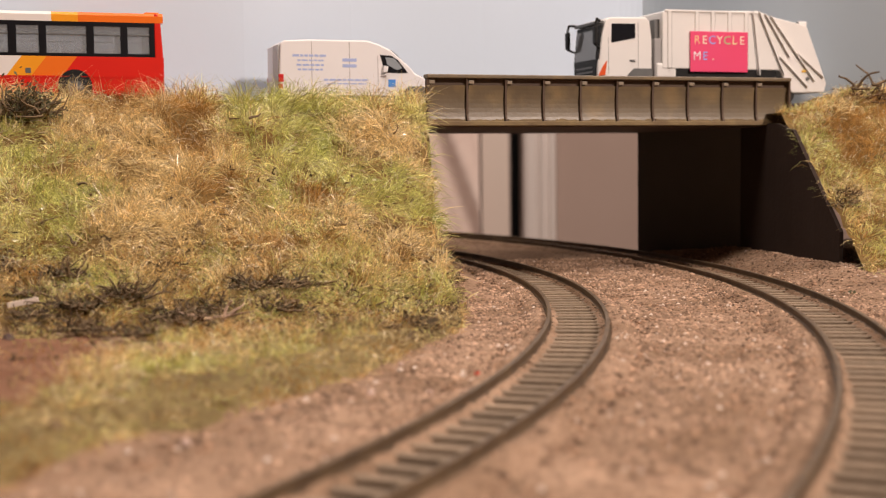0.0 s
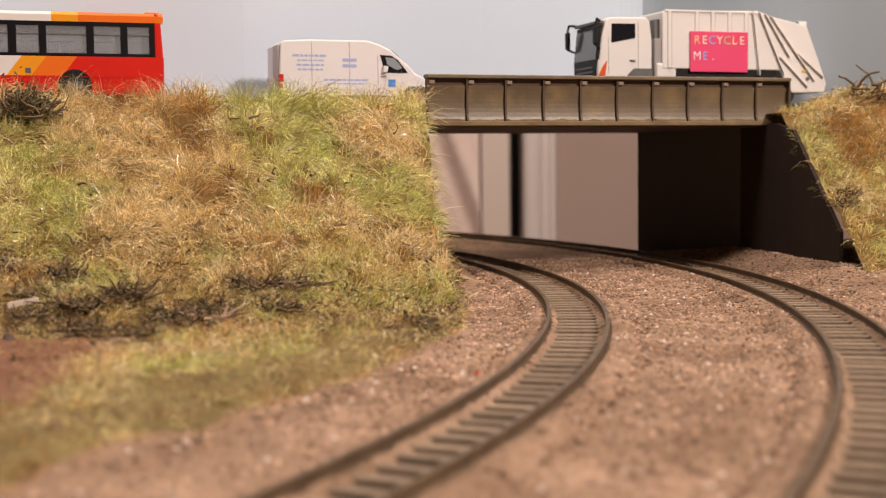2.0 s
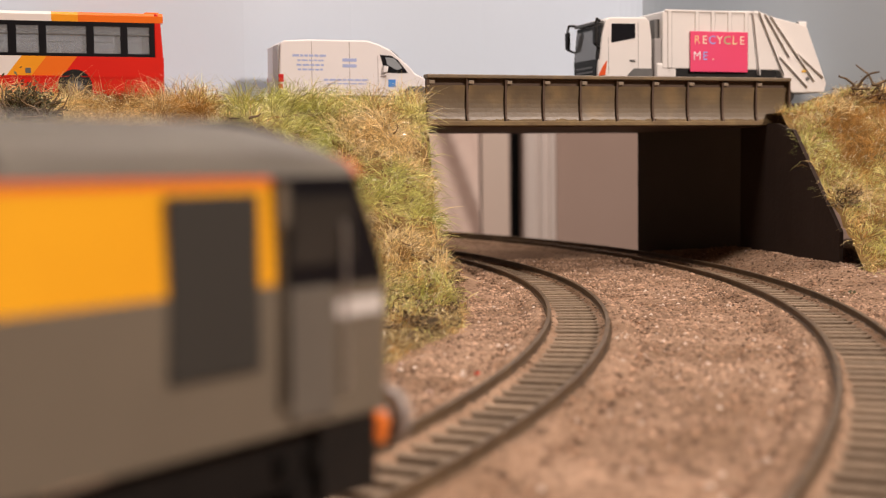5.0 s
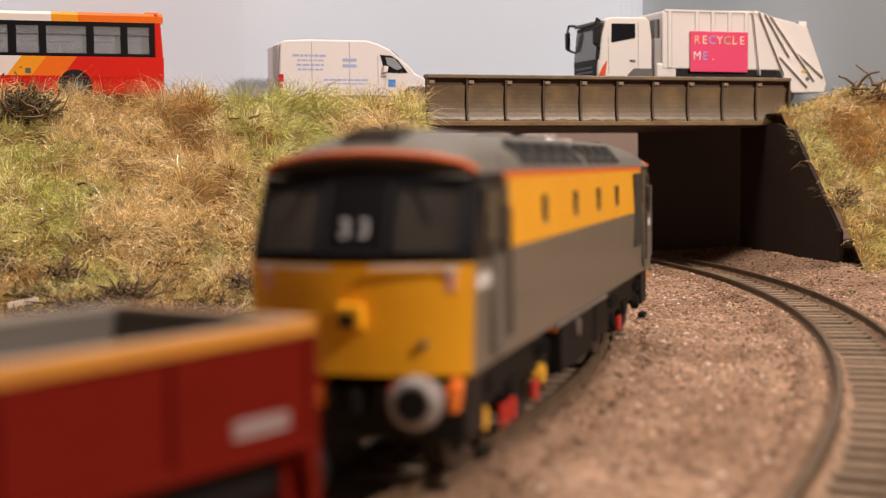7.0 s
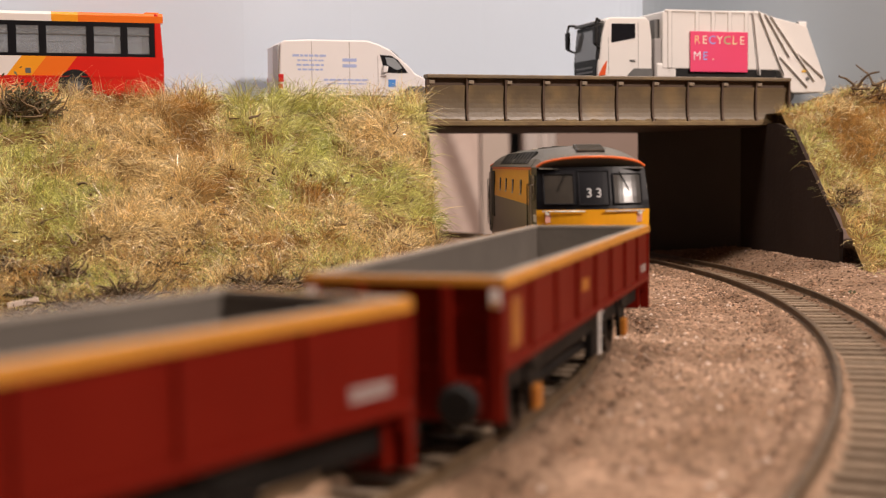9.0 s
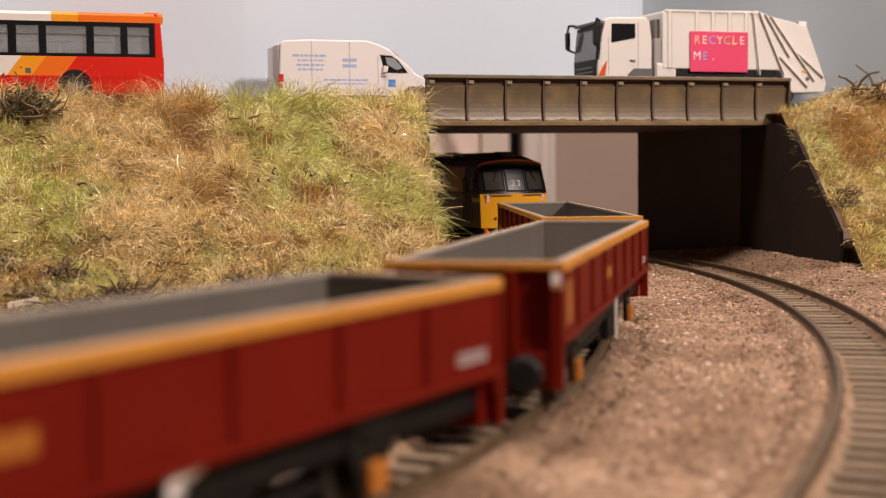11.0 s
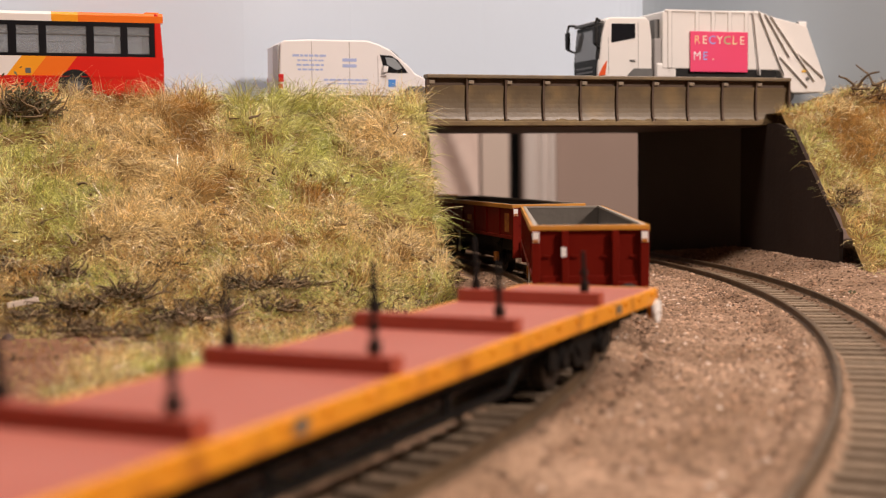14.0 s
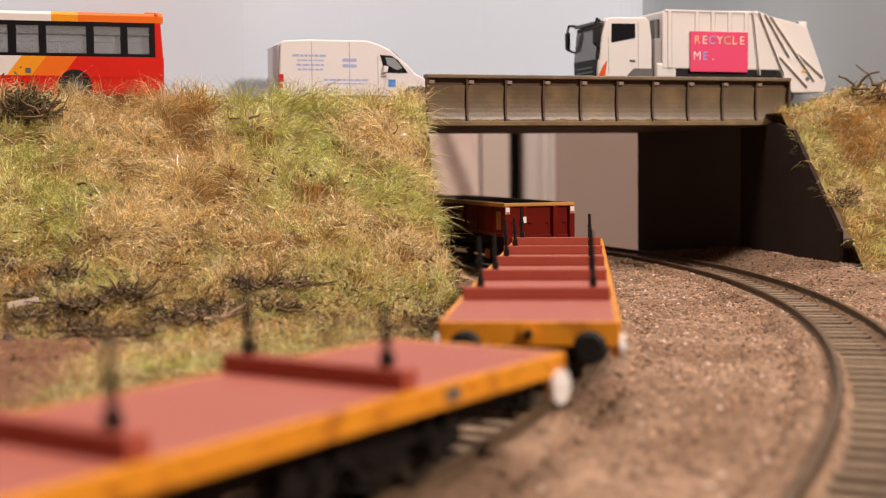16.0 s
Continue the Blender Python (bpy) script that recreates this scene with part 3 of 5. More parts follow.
def bridge():
    thing = empty("girder_bridge", at(GIRDER_L.x, GIRDER_L.y, 0, ROAD_YAW), "weathered brown plate girder road bridge on black abutments", "bridge", kind="structure")
    span = (GIRDER_R - GIRDER_L).length
    z0, z1 = 60.6, 78.3
    bm = bmesh.new()
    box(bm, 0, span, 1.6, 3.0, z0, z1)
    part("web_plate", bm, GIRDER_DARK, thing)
    part("top_flange", bx(-0.3, span + 0.3, -1.2, 4.2, z1 - 0.2, z1 + 1.3, bevel=0.25), GIRDER, thing, "worn top flange")
    part("bottom_flange", bx(-0.3, span + 0.3, -1.2, 5.5, z0 - 1.6, z0 + 0.2, bevel=0.25), GIRDER_DIRT, thing, "rust-stained bottom flange")
    n = 10
    pitch = span / n
    for i in range(n):
        a, b = i * pitch + 1.0, (i + 1) * pitch - 0.5
        bm = bmesh.new()
        pts = []
        for k in range(9):
            u = k / 8
            pts.append((0.5 + 0.9 * math.sin(u * math.pi) ** 0.8, z0 + 0.2 + (z1 - 3.2 - z0) * u))
        outline = [(y, z) for y, z in pts] + [(2.2, pts[-1][1]), (2.2, pts[0][1])]
        prism(bm, outline, a, b, axis="x")
        part("panel", bm, GIRDER, thing)
        r = random.Random(i)
        bm = bmesh.new()
        n = 22
        top = [(a + 0.2 + (b - a - 0.4) * k / n, z0 + 0.9 + 0.5 * noise.noise(Vector((i * 9 + k / 5, 3.1, 0.5))) + r.uniform(-0.2, 0.25)) for k in range(n + 1)]
        prism(bm, [(a + 0.2, z0 + 0.2)] + top + [(b - 0.2, z0 + 0.2)], -0.15, 1.6, axis="y")
        part("dirt_ledge", bm, GIRDER_DIRT, thing, "mossy rust along the panel foot")
        bm = bmesh.new()
        x = i * pitch + 0.2
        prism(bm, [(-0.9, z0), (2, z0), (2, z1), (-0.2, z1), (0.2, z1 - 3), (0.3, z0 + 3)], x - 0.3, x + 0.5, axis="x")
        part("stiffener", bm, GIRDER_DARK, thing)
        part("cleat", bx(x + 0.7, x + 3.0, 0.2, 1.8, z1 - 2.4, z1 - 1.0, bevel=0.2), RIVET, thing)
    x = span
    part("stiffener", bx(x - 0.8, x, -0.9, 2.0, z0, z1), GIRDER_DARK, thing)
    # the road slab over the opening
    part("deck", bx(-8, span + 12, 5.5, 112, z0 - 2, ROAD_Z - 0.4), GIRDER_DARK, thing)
    return thing


bridge()


def wall_piece(name, pts, thick, z0, tops, label, mat=None):
    """A wall along ground points with a top height at each."""
    bm = bmesh.new()
    sections = []
    for (x, y), zt in zip(pts, tops):
        sections.append([(x, y, z0), (x + thick, y, z0), (x + thick, y, zt), (x, y, zt)])
    loft(bm, sections)
    ob = part(name, bm, mat or ABUTMENT)
    return tagged(ob, label, "wall", kind="structure")


wall_piece("abutment", [(137, 600), (143.5, 563), (146, 545), (148.5, 522), (152, 500)], 1.6, -4.5, [60, 59.5, 56, 37, 16],
           "matt black bridge abutment with sloping wing wall")
# Lighter copy of the abutment colour, makes up for missing bounce light here.
wall_piece("abutment_back", [(100.5, 672), (136.7, 600.6)], 1.6, -4.5, [60, 60], "inner abutment wall, its grey lightened to make up for deep shade",
           material("abutment_shade_lift", (0.090, 0.082, 0.080), 0.9, second=(0.11, 0.10, 0.096), scale=25, mix=0.8, bump=0.2, bump_scale=400, spec=0.15))
wall_piece("abutment_inner", [(-30, 530), (-60, 640)], 8, -4.5, [60, 60], "matt black bridge abutment behind the grass bank")

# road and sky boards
# Turned end of the sky board, its weaker light put into a darker colour.
SIDE_BOARD = material("sky_board_shaded", (0.32, 0.37, 0.42), 0.85, second=(0.36, 0.41, 0.45), scale=4, mix=0.9, bump=0.1, bump_scale=150)
bm = bmesh.new()
prism(bm, [road_point(a, b)[:2] for a, b in ((-420, 6), (300, 6), (300, 116), (-10, 84), (-420, 78))], ROAD_Z - 0.4, ROAD_Z + 0.6, axis="z")
tagged(part("road", bm, TARMAC), "grey tarmac road along the top of the embankment", "road", kind="structure")

line = []
for a, b in ((-600, 76), (-60, 77), (-10, 82), (60, 100), (140, 114)):
    line.append(road_point(a, b)[:2])
for k in range(1, 9):
    t = k / 8 * math.radians(50)
    q = Vector(road_point(140, 114)[:2]) + (ROAD_DIR * math.sin(t) - ROAD_NORM * (1 - math.cos(t))) * 28
    line.append((q.x, q.y))
q = Vector(line[-1]) + (Vector(line[-1]) - Vector(line[-2])).normalized() * 400
line.append((q.x, q.y))
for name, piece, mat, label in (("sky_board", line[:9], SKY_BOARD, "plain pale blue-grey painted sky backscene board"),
                                ("side_board", line[8:], SIDE_BOARD, "end of the backscene, its shade painted in as darker slate-blue")):
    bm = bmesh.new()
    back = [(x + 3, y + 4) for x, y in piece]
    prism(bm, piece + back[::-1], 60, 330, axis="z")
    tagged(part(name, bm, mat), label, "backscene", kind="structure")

# ---- room behind the layout ----
PLASTER = material("room_plaster", (0.355, 0.255, 0.21), 0.9, second=(0.39, 0.285, 0.24), scale=4, bump=0.15, bump_scale=80)
CARPET = material("carpet", (0.10, 0.08, 0.07), 0.95, second=(0.14, 0.12, 0.10), scale=30, bump=0.5, bump_scale=300)
CEIL = material("ceiling_white", (0.75, 0.72, 0.68), 0.9, second=(0.70, 0.67, 0.63), scale=3)
CLOTH = material("curtain_cloth", (0.66, 0.50, 0.43), 0.85, second=(0.72, 0.57, 0.50), scale=30, bump=0.2, bump_scale=900)
GLOSS = material("gloss_trim", (0.62, 0.54, 0.50), 0.4, second=(0.66, 0.58, 0.53), scale=5)
for name, b in (("wall_north", (130, 2500, 2150, 2200, -950, 1500)), ("wall_north_left", (-2500, 112, 2150, 2200, -950, 1500)),
                ("wall_south", (-2500, 2500, -1600, -1550, -950, 1500)),
                ("wall_west", (-2550, -2500, -1600, 2200, -950, 1500)), ("wall_east", (2500, 2550, -1600, 2200, -950, 1500))):
    tagged(part(name, bx(*b), PLASTER), "warm beige painted room wall", "wall", kind="structure")
tagged(part("wall_recess", bx(100, 140, 2290, 2300, -950, 1500), BLACK), "dark narrow recess behind the door gap", "recess", kind="structure")
tagged(part("floor", bx(-2500, 2500, -1550, 2290, -960, -950), CARPET), "dark carpeted room floor", "floor", kind="structure")
tagged(part("ceiling", bx(-2500, 2500, -1550, 2290, 1500, 1520), CEIL), "plain white room ceiling", "ceiling", kind="structure")
bm = bmesh.new()
prism(bm, [(133, 2146), (133, 2132), (140, 2128), (152, 2128), (154, 2136), (158, 2136), (160, 2128), (166, 2128), (168, 2137), (174, 2137), (176, 2130),
           (184, 2130), (187, 2146)], -940, 1490, axis="z")
tagged(part("trim", bm, GLOSS), "pale moulded door frame with vertical ridges", "door frame", kind="structure")
tagged(part("door_1", bx(64, 109, 2128, 2146, -940, 1100, bevel=1.5), material("door_panel", (0.62, 0.50, 0.43), 0.5, second=(0.66, 0.54, 0.46), scale=4)),
       "pale beige flush panel beside the dark gap", "door", kind="structure")


def curtain():
    bm = bmesh.new()
    rows = []
    for j in range(61):
        z = -600 + 1300 * j / 60
        row = []
        for i in range(61):
            x = -130 + 190 * i / 60
            u = x + 0.36 * (z + 40)
            y = 2100 + 11 * math.sin(u / 15) + 5 * math.sin(u / 6.3 + 1) + 5 * math.sin(x / 22)
            row.append(bm.verts.new((x, y, z)))
        rows.append(row)
    for a, b in zip(rows, rows[1:]):
        for i in range(60):
            bm.faces.new((a[i], a[i + 1], b[i + 1], b[i]))
    ob = part("curtain", bm, CLOTH, smooth=True)
    m = ob.modifiers.new("thickness", "SOLIDIFY")
    m.thickness = 0.002
    return tagged(ob, "pinkish cream cloth curtain hanging in loose folds", "curtain")


curtain()

# ---- the train ----
LOCO_YELLOW = material("loco_yellow", (0.88, 0.43, 0.016), 0.4, second=(0.82, 0.38, 0.014), scale=60, spec=0.35)
LOCO_GREY = material("loco_grey", (0.150, 0.130, 0.098), 0.42, second=(0.165, 0.143, 0.108), scale=60, coat=0.1)
LOCO_ROOF = material("loco_roof_grey", (0.115, 0.105, 0.088), 0.5, second=(0.135, 0.122, 0.10), scale=80)
LOCO_BLACK = material("loco_black", (0.005, 0.005, 0.007), 0.35, spec=0.3)
ORANGE = material("orange_line", (0.80, 0.16, 0.03), 0.45)
ORANGE_PIPE = material("orange_pipe", (0.85, 0.22, 0.03), 0.5)
RED_SPOT = material("red_box", (0.55, 0.03, 0.02), 0.5)
WHITE = material("white_marking", (0.85, 0.83, 0.80), 0.5)
BUFFER_GREY = material("buffer_grey", (0.34, 0.31, 0.29), 0.45, second=(0.20, 0.18, 0.17), scale=200)
HEADCODE = material("headcode_white", (0.50, 0.50, 0.50), 0.6)
GREY_MARK = material("grey_marking", (0.33, 0.28, 0.265), 0.6)
SCREEN = material("screen_glass", (0.018, 0.017, 0.016), 0.2, second=(0.055, 0.048, 0.040), scale=60, spec=0.2)
FRAME_GREY = material("window_frame_grey", (0.010, 0.010, 0.012), 0.6, spec=0.2)
WAGON_RED = material("wagon_red", (0.132, 0.0070, 0.0030), 0.5, second=(0.158, 0.0095, 0.0040), scale=60, spec=0.10, bump=0.08, bump_scale=500)
WAGON_FLOOR = material("wagon_grey", (0.108, 0.094, 0.080), 0.7, second=(0.135, 0.118, 0.10), scale=60, bump=0.2, bump_scale=500)
RIM_YELLOW = material("rim_yellow", (0.62, 0.27, 0.03), 0.5, second=(0.50, 0.22, 0.035), scale=90)
RIM_GREY = material("rim_grey", (0.38, 0.34, 0.29), 0.5, second=(0.32, 0.28, 0.24), scale=90)
EMBLEM = material("emblem_gold", (0.26, 0.075, 0.012), 0.5, second=(0.40, 0.15, 0.02), scale=500, mix=0.3)
GOLD = material("gold_marking", (0.50, 0.20, 0.02), 0.5, second=(0.36, 0.11, 0.015), scale=400, mix=0.5)
FLAT_DECK = material("deck_red", (0.365, 0.100, 0.070), 0.6, second=(0.40, 0.118, 0.084), scale=40, bump=0.15, bump_scale=700)
FLAT_BOLSTER = material("bolster_red", (0.33, 0.060, 0.035), 0.55, second=(0.37, 0.075, 0.045), scale=100)
FLAT_YELLOW = material("sole_bar_yellow", (0.80, 0.33, 0.016), 0.45, second=(0.72, 0.27, 0.014), scale=70, fine=(0.45, 0.15, 0.01), fine_scale=160)


def lettering(name, text, size, mat, parent, m, align="CENTER", depth=0.06, spacing=1.0):
    """Writing as a thin solid mesh, in the x-y plane of the pose m; size in millimetres."""
    cu = bpy.data.curves.new(name, "FONT")
    cu.body, cu.size, cu.extrude, cu.align_x, cu.space_character = text, size * MM, depth * MM, align, spacing
    tmp = new("lettering_form", cu)
    me = bpy.data.meshes.new_from_object(tmp.evaluated_get(bpy.context.evaluated_depsgraph_get()))
    bpy.data.objects.remove(tmp)
    me.materials.clear()
    me.materials.append(mat)
    ob = new(name, me)
    ob.parent = parent
    ob.matrix_basis = m
    return ob


def buffer(parent, x, y, z, way, r, mat=None, length=6.0):
    bm = bmesh.new()
    tube(bm, (x, y, z), (x + way * length * 0.7, y, z), r * 0.55, r * 0.5, seg=14)
    tube(bm, (x + way * length * 0.35, y, z), (x + way * length * 0.5, y, z), r * 0.7, seg=14)
    ob = part("buffer", bm, mat or UNDERFRAME, parent)
    bm = bmesh.new()
    tube(bm, (x + way * length * 0.75, y, z), (x + way * length * 0.92, y, z), r, seg=20)
    tube(bm, (x + way * length * 0.92, y, z), (x + way * length, y, z), r * 0.97, r * 0.75, seg=20)
    part("buffer_head", bm, BLACK if mat is None else BUFFER_GREY, ob)
    if mat is not None:
        part("buffer_face", tb((x + way * length, y, z), (x + way * (length + 0.25), y, z), r * 0.62, seg=18), BLACK, ob)
    return ob


def axle(parent, x, r, z, hub=None):
    for sy in (1, -1):
        m = at(x, sy * 8.4, z) if sy < 0 else at(x, sy * 8.4, z, 180)
        wheel("wheel", r, 2.2, WHEEL_STEEL, UNDERFRAME, parent, m, flange=0.5)
    part("axle", tb((x, -8, z), (x, 8, z), 1.0), UNDERFRAME, parent)


def bogie_parts(parent, x, wheelbase, r, frame_y, box_mats, tall=1.0):
    for sx in (-1, 1):
        axle(parent, x + sx * wheelbase / 2, r, r)
    for sy in (-1, 1):
        bm = bmesh.new()
        y = sy * frame_y
        w = wheelbase / 2 + 7
        outline = [(x - w, 5), (x - w, 9), (x - w + 5, 10.5), (x + w - 5, 10.5), (x + w, 9), (x + w, 5), (x + w - 4, 4), (x + w - 9, 6.5), (x + 6, 6.5), (x + 4, 3.2),
                   (x - 4, 3.2), (x - 6, 6.5), (x - w + 9, 6.5), (x - w + 4, 4)]
        prism(bm, [(a, b * tall) for a, b in outline], y - 0.7, y + 0.7, axis="y")
        fr = part("bogie_frame", bm, UNDERFRAME, parent)
        for sx, mat in zip((-1, 1), box_mats):
            cx = x + sx * wheelbase / 2
            bm = bmesh.new()
            tube(bm, (cx, y, 5.6 * tall), (cx, y + sy * 1.6, 5.6 * tall), 2.0, 1.7, seg=14)
            part("axle_box", bm, mat, fr)
            bm = bmesh.new()
            for k in range(5):
                zz = 7.8 * tall + k * 0.5
                tube(bm, (cx - 2.6, y + sy * 0.9, zz), (cx - 2.6, y + sy * 0.9, zz + 0.25), 1.1, seg=10)
                tube(bm, (cx + 2.6, y + sy * 0.9, zz), (cx + 2.6, y + sy * 0.9, zz + 0.25), 1.1, seg=10)
            part("spring", bm, BLACK, fr)
        bm = bmesh.new()
        for k in range(3):
            box(bm, x - 4.5 + k * 0.8, x + 4.5 - k * 0.8, y + sy * 0.8 - 0.5, y + sy * 0.8 + 0.5, (6.8 - k * 0.8) * tall, (7.4 - k * 0.8) * tall)
        part("leaf_spring", bm, UNDERFRAME, fr)


def fitted(sx, sy, heights):
    """A change of proportions for the parts built next: lengths, widths, and heights by a table."""
    za, zb = [a for a, _ in heights], [b for _, b in heights]

    def change(bm):
        for v in bm.verts:
            v.co = (v.co.x * sx, v.co.y * sy, float(np.interp(v.co.z, za, zb)))
    return change


def locomotive():
    SHAPE[0] = fitted(1.019, 0.865, [(0, 0), (3, 5), (7.6, 13.4), (10.6, 15.6), (11, 16), (28.4, 30.6), (29, 31.4), (41.8, 42.3), (49, 48.4), (50, 49.2)])
    t = empty("diesel_locomotive", at(0, 0, 0), "grey and yellow diesel locomotive with an orange cantrail line", "locomotive")
    HL, HW = 93.2, 18.2
    LOCO_BUFFERS = []
    Z0, ZL, ZC, ZT = 11.0, 29.0, 41.8, 49.0

    def half_width(z):
        if z <= ZL:
            return HW - 0.5 * (ZL - z) / (ZL - Z0)
        return HW - 0.7 * (z - ZL) / (ZC - ZL)

    def end_x(y, z, inset=0.0):
        """The cab front: upright below, raked above, bowed in plan."""
        x = HL - 3.6 * (abs(y) / HW) ** 2.2
        if z > 28.4:
            x -= 4.6 * ((z - 28.4) / 13.4) ** 1.2
        return x - inset

    # lower body shell, from cab to cab
    def shell(name, z0, z1, mat, x0, x1, label="", grow=0.0, steps=2):
        bm = bmesh.new()
        rings = []
        for i in range(steps + 1):
            z = z0 + (z1 - z0) * i / steps
            w = half_width(z) + grow
            rings.append([(x0, -w, z), (x1, -w, z), (x1, w, z), (x0, w, z)])
        loft(bm, rings)
        return part(name, bm, mat, t, label)

    shell("lower_body", Z0, ZL, LOCO_GREY, -72, 72, "plain grey lower body side")
    shell("upper_body", ZL, ZC, LOCO_YELLOW, -72, 72, "yellow upper body band")
    for sy in (-1, 1):
        w = half_width(ZC)
        part("cantrail_line", bx(-72, 72, sy * (w + 0.05) - 0.12, sy * (w + 0.05) + 0.12, ZC - 0.9, ZC), ORANGE, t, "thin orange cantrail line")
    # cabs
    for way in (-1, 1):
        def cab_ring(z, w, back):
            ys = [w * k / 8 for k in range(-8, 9)]
            ring = [(way * end_x(y, z), y, z) for y in ys]
            return ring + [(way * back, w, z), (way * back, -w, z)]
        bm = bmesh.new()
        loft(bm, [cab_ring(z, half_width(z), 72) for z in (Z0, 16, 22, 28.4)])
        cab = part("cab_lower", bm, [LOCO_YELLOW, LOCO_GREY], t, "yellow warning panel end with grey sides")
        for f in cab.data.polygons:
            if abs(f.normal.y) > 0.75 or abs(f.center.x) < 0.0735:
                f.material_index = 1
        bm = bmesh.new()
        loft(bm, [cab_ring(z, half_width(z), 72) for z in (28.4, 31, 34, 37, 40, ZC)])
        up = part("cab_upper", bm, LOCO_BLACK, t, "black window surround of the cab")
        # front windows and the number panel
        for name, ya, yb, za, zb, mat in (("windscreen", 6.6, 15.4, 30.2, 39.2, SCREEN), ("headcode_panel", -4.6, 4.6, 29.9, 40.2, LOCO_BLACK),
                                          ("windscreen", -15.4, -6.6, 30.2, 39.2, SCREEN)):
            bm = bmesh.new()
            grid = []
            for j in range(5):
                z = za + (zb - za) * j / 4
                grid.append([bm.verts.new((way * (end_x(ya + (yb - ya) * i / 6, z) + 0.25), ya + (yb - ya) * i / 6, z)) for i in range(7)])
            for a, b in zip(grid, grid[1:]):
                for i in range(6):
                    bm.faces.new((a[i], a[i + 1], b[i + 1], b[i]))
            got = bmesh.ops.extrude_face_region(bm, geom=bm.faces[:])
            bmesh.ops.translate(bm, vec=(-way * 0.6, 0, 0), verts=[v for v in got["geom"] if isinstance(v, bmesh.types.BMVert)])
            bmesh.ops.recalc_face_normals(bm, faces=bm.faces)
            pane = part(name, bm, mat, up)
            bm = bmesh.new()
            pts = [(ya - 0.3, za - 0.3), (yb + 0.3, za - 0.3), (yb + 0.3, zb + 0.3), (ya - 0.3, zb + 0.3)]
            for (y0, z0), (y1, z1) in zip(pts, pts[1:] + pts[:1]):
                n = 6
                for k in range(n):
                    p = (y0 + (y1 - y0) * k / n, z0 + (z1 - z0) * k / n)
                    q = (y0 + (y1 - y0) * (k + 1) / n, z0 + (z1 - z0) * (k + 1) / n)
                    tube(bm, (way * (end_x(*p) + 0.25), *p), (way * (end_x(*q) + 0.25), *q), 0.28, seg=6)
            part("window_frame", bm, FRAME_GREY, up, "raised dark grey window frame")
        lean = math.degrees(math.atan2(4.6, 13.4))
        mtx = at(way * (end_x(0, 33) + 0.5) * 1.019, 0, 34.0) @ Matrix.Rotation(radians(90 if way > 0 else -90), 4, "Z") @ Matrix.Rotation(radians(90 - lean), 4, "X")
        lettering("headcode", "33", 3.7, HEADCODE, up, mtx, spacing=1.45)
        for sy in (-1, 1):
            bm = bmesh.new()
            a, b = (sy * 8.5, 40.3), (sy * 11.6, 34.2)
            tube(bm, (way * (end_x(*a) + 0.7), *a), (way * (end_x(*b) + 0.6), *b), 0.16, 0.12, seg=6)
            part("wiper", bm, UNDERFRAME, up)
            # cab side window, door and handrails
            w = half_width(35)
            x0, x1 = sorted((way * 74.5, way * 84.5))
            part("side_window", bx(x0, x1, sy * (w + 0.1) - 0.25, sy * (w + 0.1) + 0.25, 31, 39.3, bevel=0.2), SCREEN, up)
            x0, x1 = sorted((way * 72.3, way * 73.6))
            part("cab_door_jamb", bx(x0, x1, sy * (w + 0.45) - 0.3, sy * (w + 0.45) + 0.2, 14, 41), LOCO_GREY, up)
            w = half_width(20)
            x0, x1 = sorted((way * 73.8, way * 80.5))
            part("cab_door", bx(x0, x1, sy * (w + 0.25) - 0.25, sy * (w + 0.25) + 0.1, 12.2, 28.6, bevel=0.15), LOCO_ROOF, cab)
            for xx in (72.9, 82.0):
                bm = bmesh.new()
                tube(bm, (way * xx, sy * (w + 1.1), 15), (way * xx, sy * (w + 1.1), 36), 0.22, seg=6)
                tube(bm, (way * xx, sy * (w - 0.1), 15), (way * xx, sy * (w + 1.1), 15), 0.2, seg=6)
                tube(bm, (way * xx, sy * (w - 0.6), 36), (way * xx, sy * (w + 1.1), 36), 0.2, seg=6)
                part("handrail", bm, SILVER if xx > 80 else BLACK, cab, "thin vertical handrail")
            # running number, as bars
            for k in range(5):
                c = way * 85 + (k - 2) * 1.6
                part("number_bar", bx(c - 0.55, c + 0.55, *sorted((sy * (half_width(25) - 0.1), sy * (half_width(25) + 0.1))), 24.2, 26.6), WHITE, cab, "white number mark")
            # warning labels, lamp irons and chrome rail on the front
            part("warning_label", bx(*sorted((way * (end_x(14.6, 25) - 0.4), way * (end_x(14.6, 25) + 0.22))), sy * 14.6 - 0.9, sy * 14.6 + 0.9, 24.2, 27.0),
                 material("label_pink", (0.80, 0.42, 0.36), 0.6), cab, "small white and red warning label")
            bm = bmesh.new()
            loft(bm, [[(way * (end_x(y, 28) + 0.7) + 0.28 * math.cos(q), sy * y, 27.9 + 0.28 * math.sin(q)) for q in (0, 1.05, 2.09, 3.14, 4.19, 5.24)]
                      for y in (3.2, 5.4, 7.6, 9.8, 12.0, 14.2, 16.4)])
            part("front_handrail", bm, SILVER, cab, "bright chrome front handrail")
            part("lamp", tb((way * (end_x(14.8, 28) - 0.3), sy * 14.8, 27.4), (way * (end_x(14.8, 28) + 0.8), sy * 14.8, 27.4), 0.75, seg=12), WHITE, cab, "small white marker lamp")
            bm = bmesh.new()
            box(bm, *sorted((way * (end_x(11, 16) - 0.2), way * (end_x(11, 16) + 0.9))), sy * 11 - 0.5, sy * 11 + 0.5, 15.4, 16.6, bevel=0.15)
            part("lamp_iron", bm, LOCO_ROOF, cab)
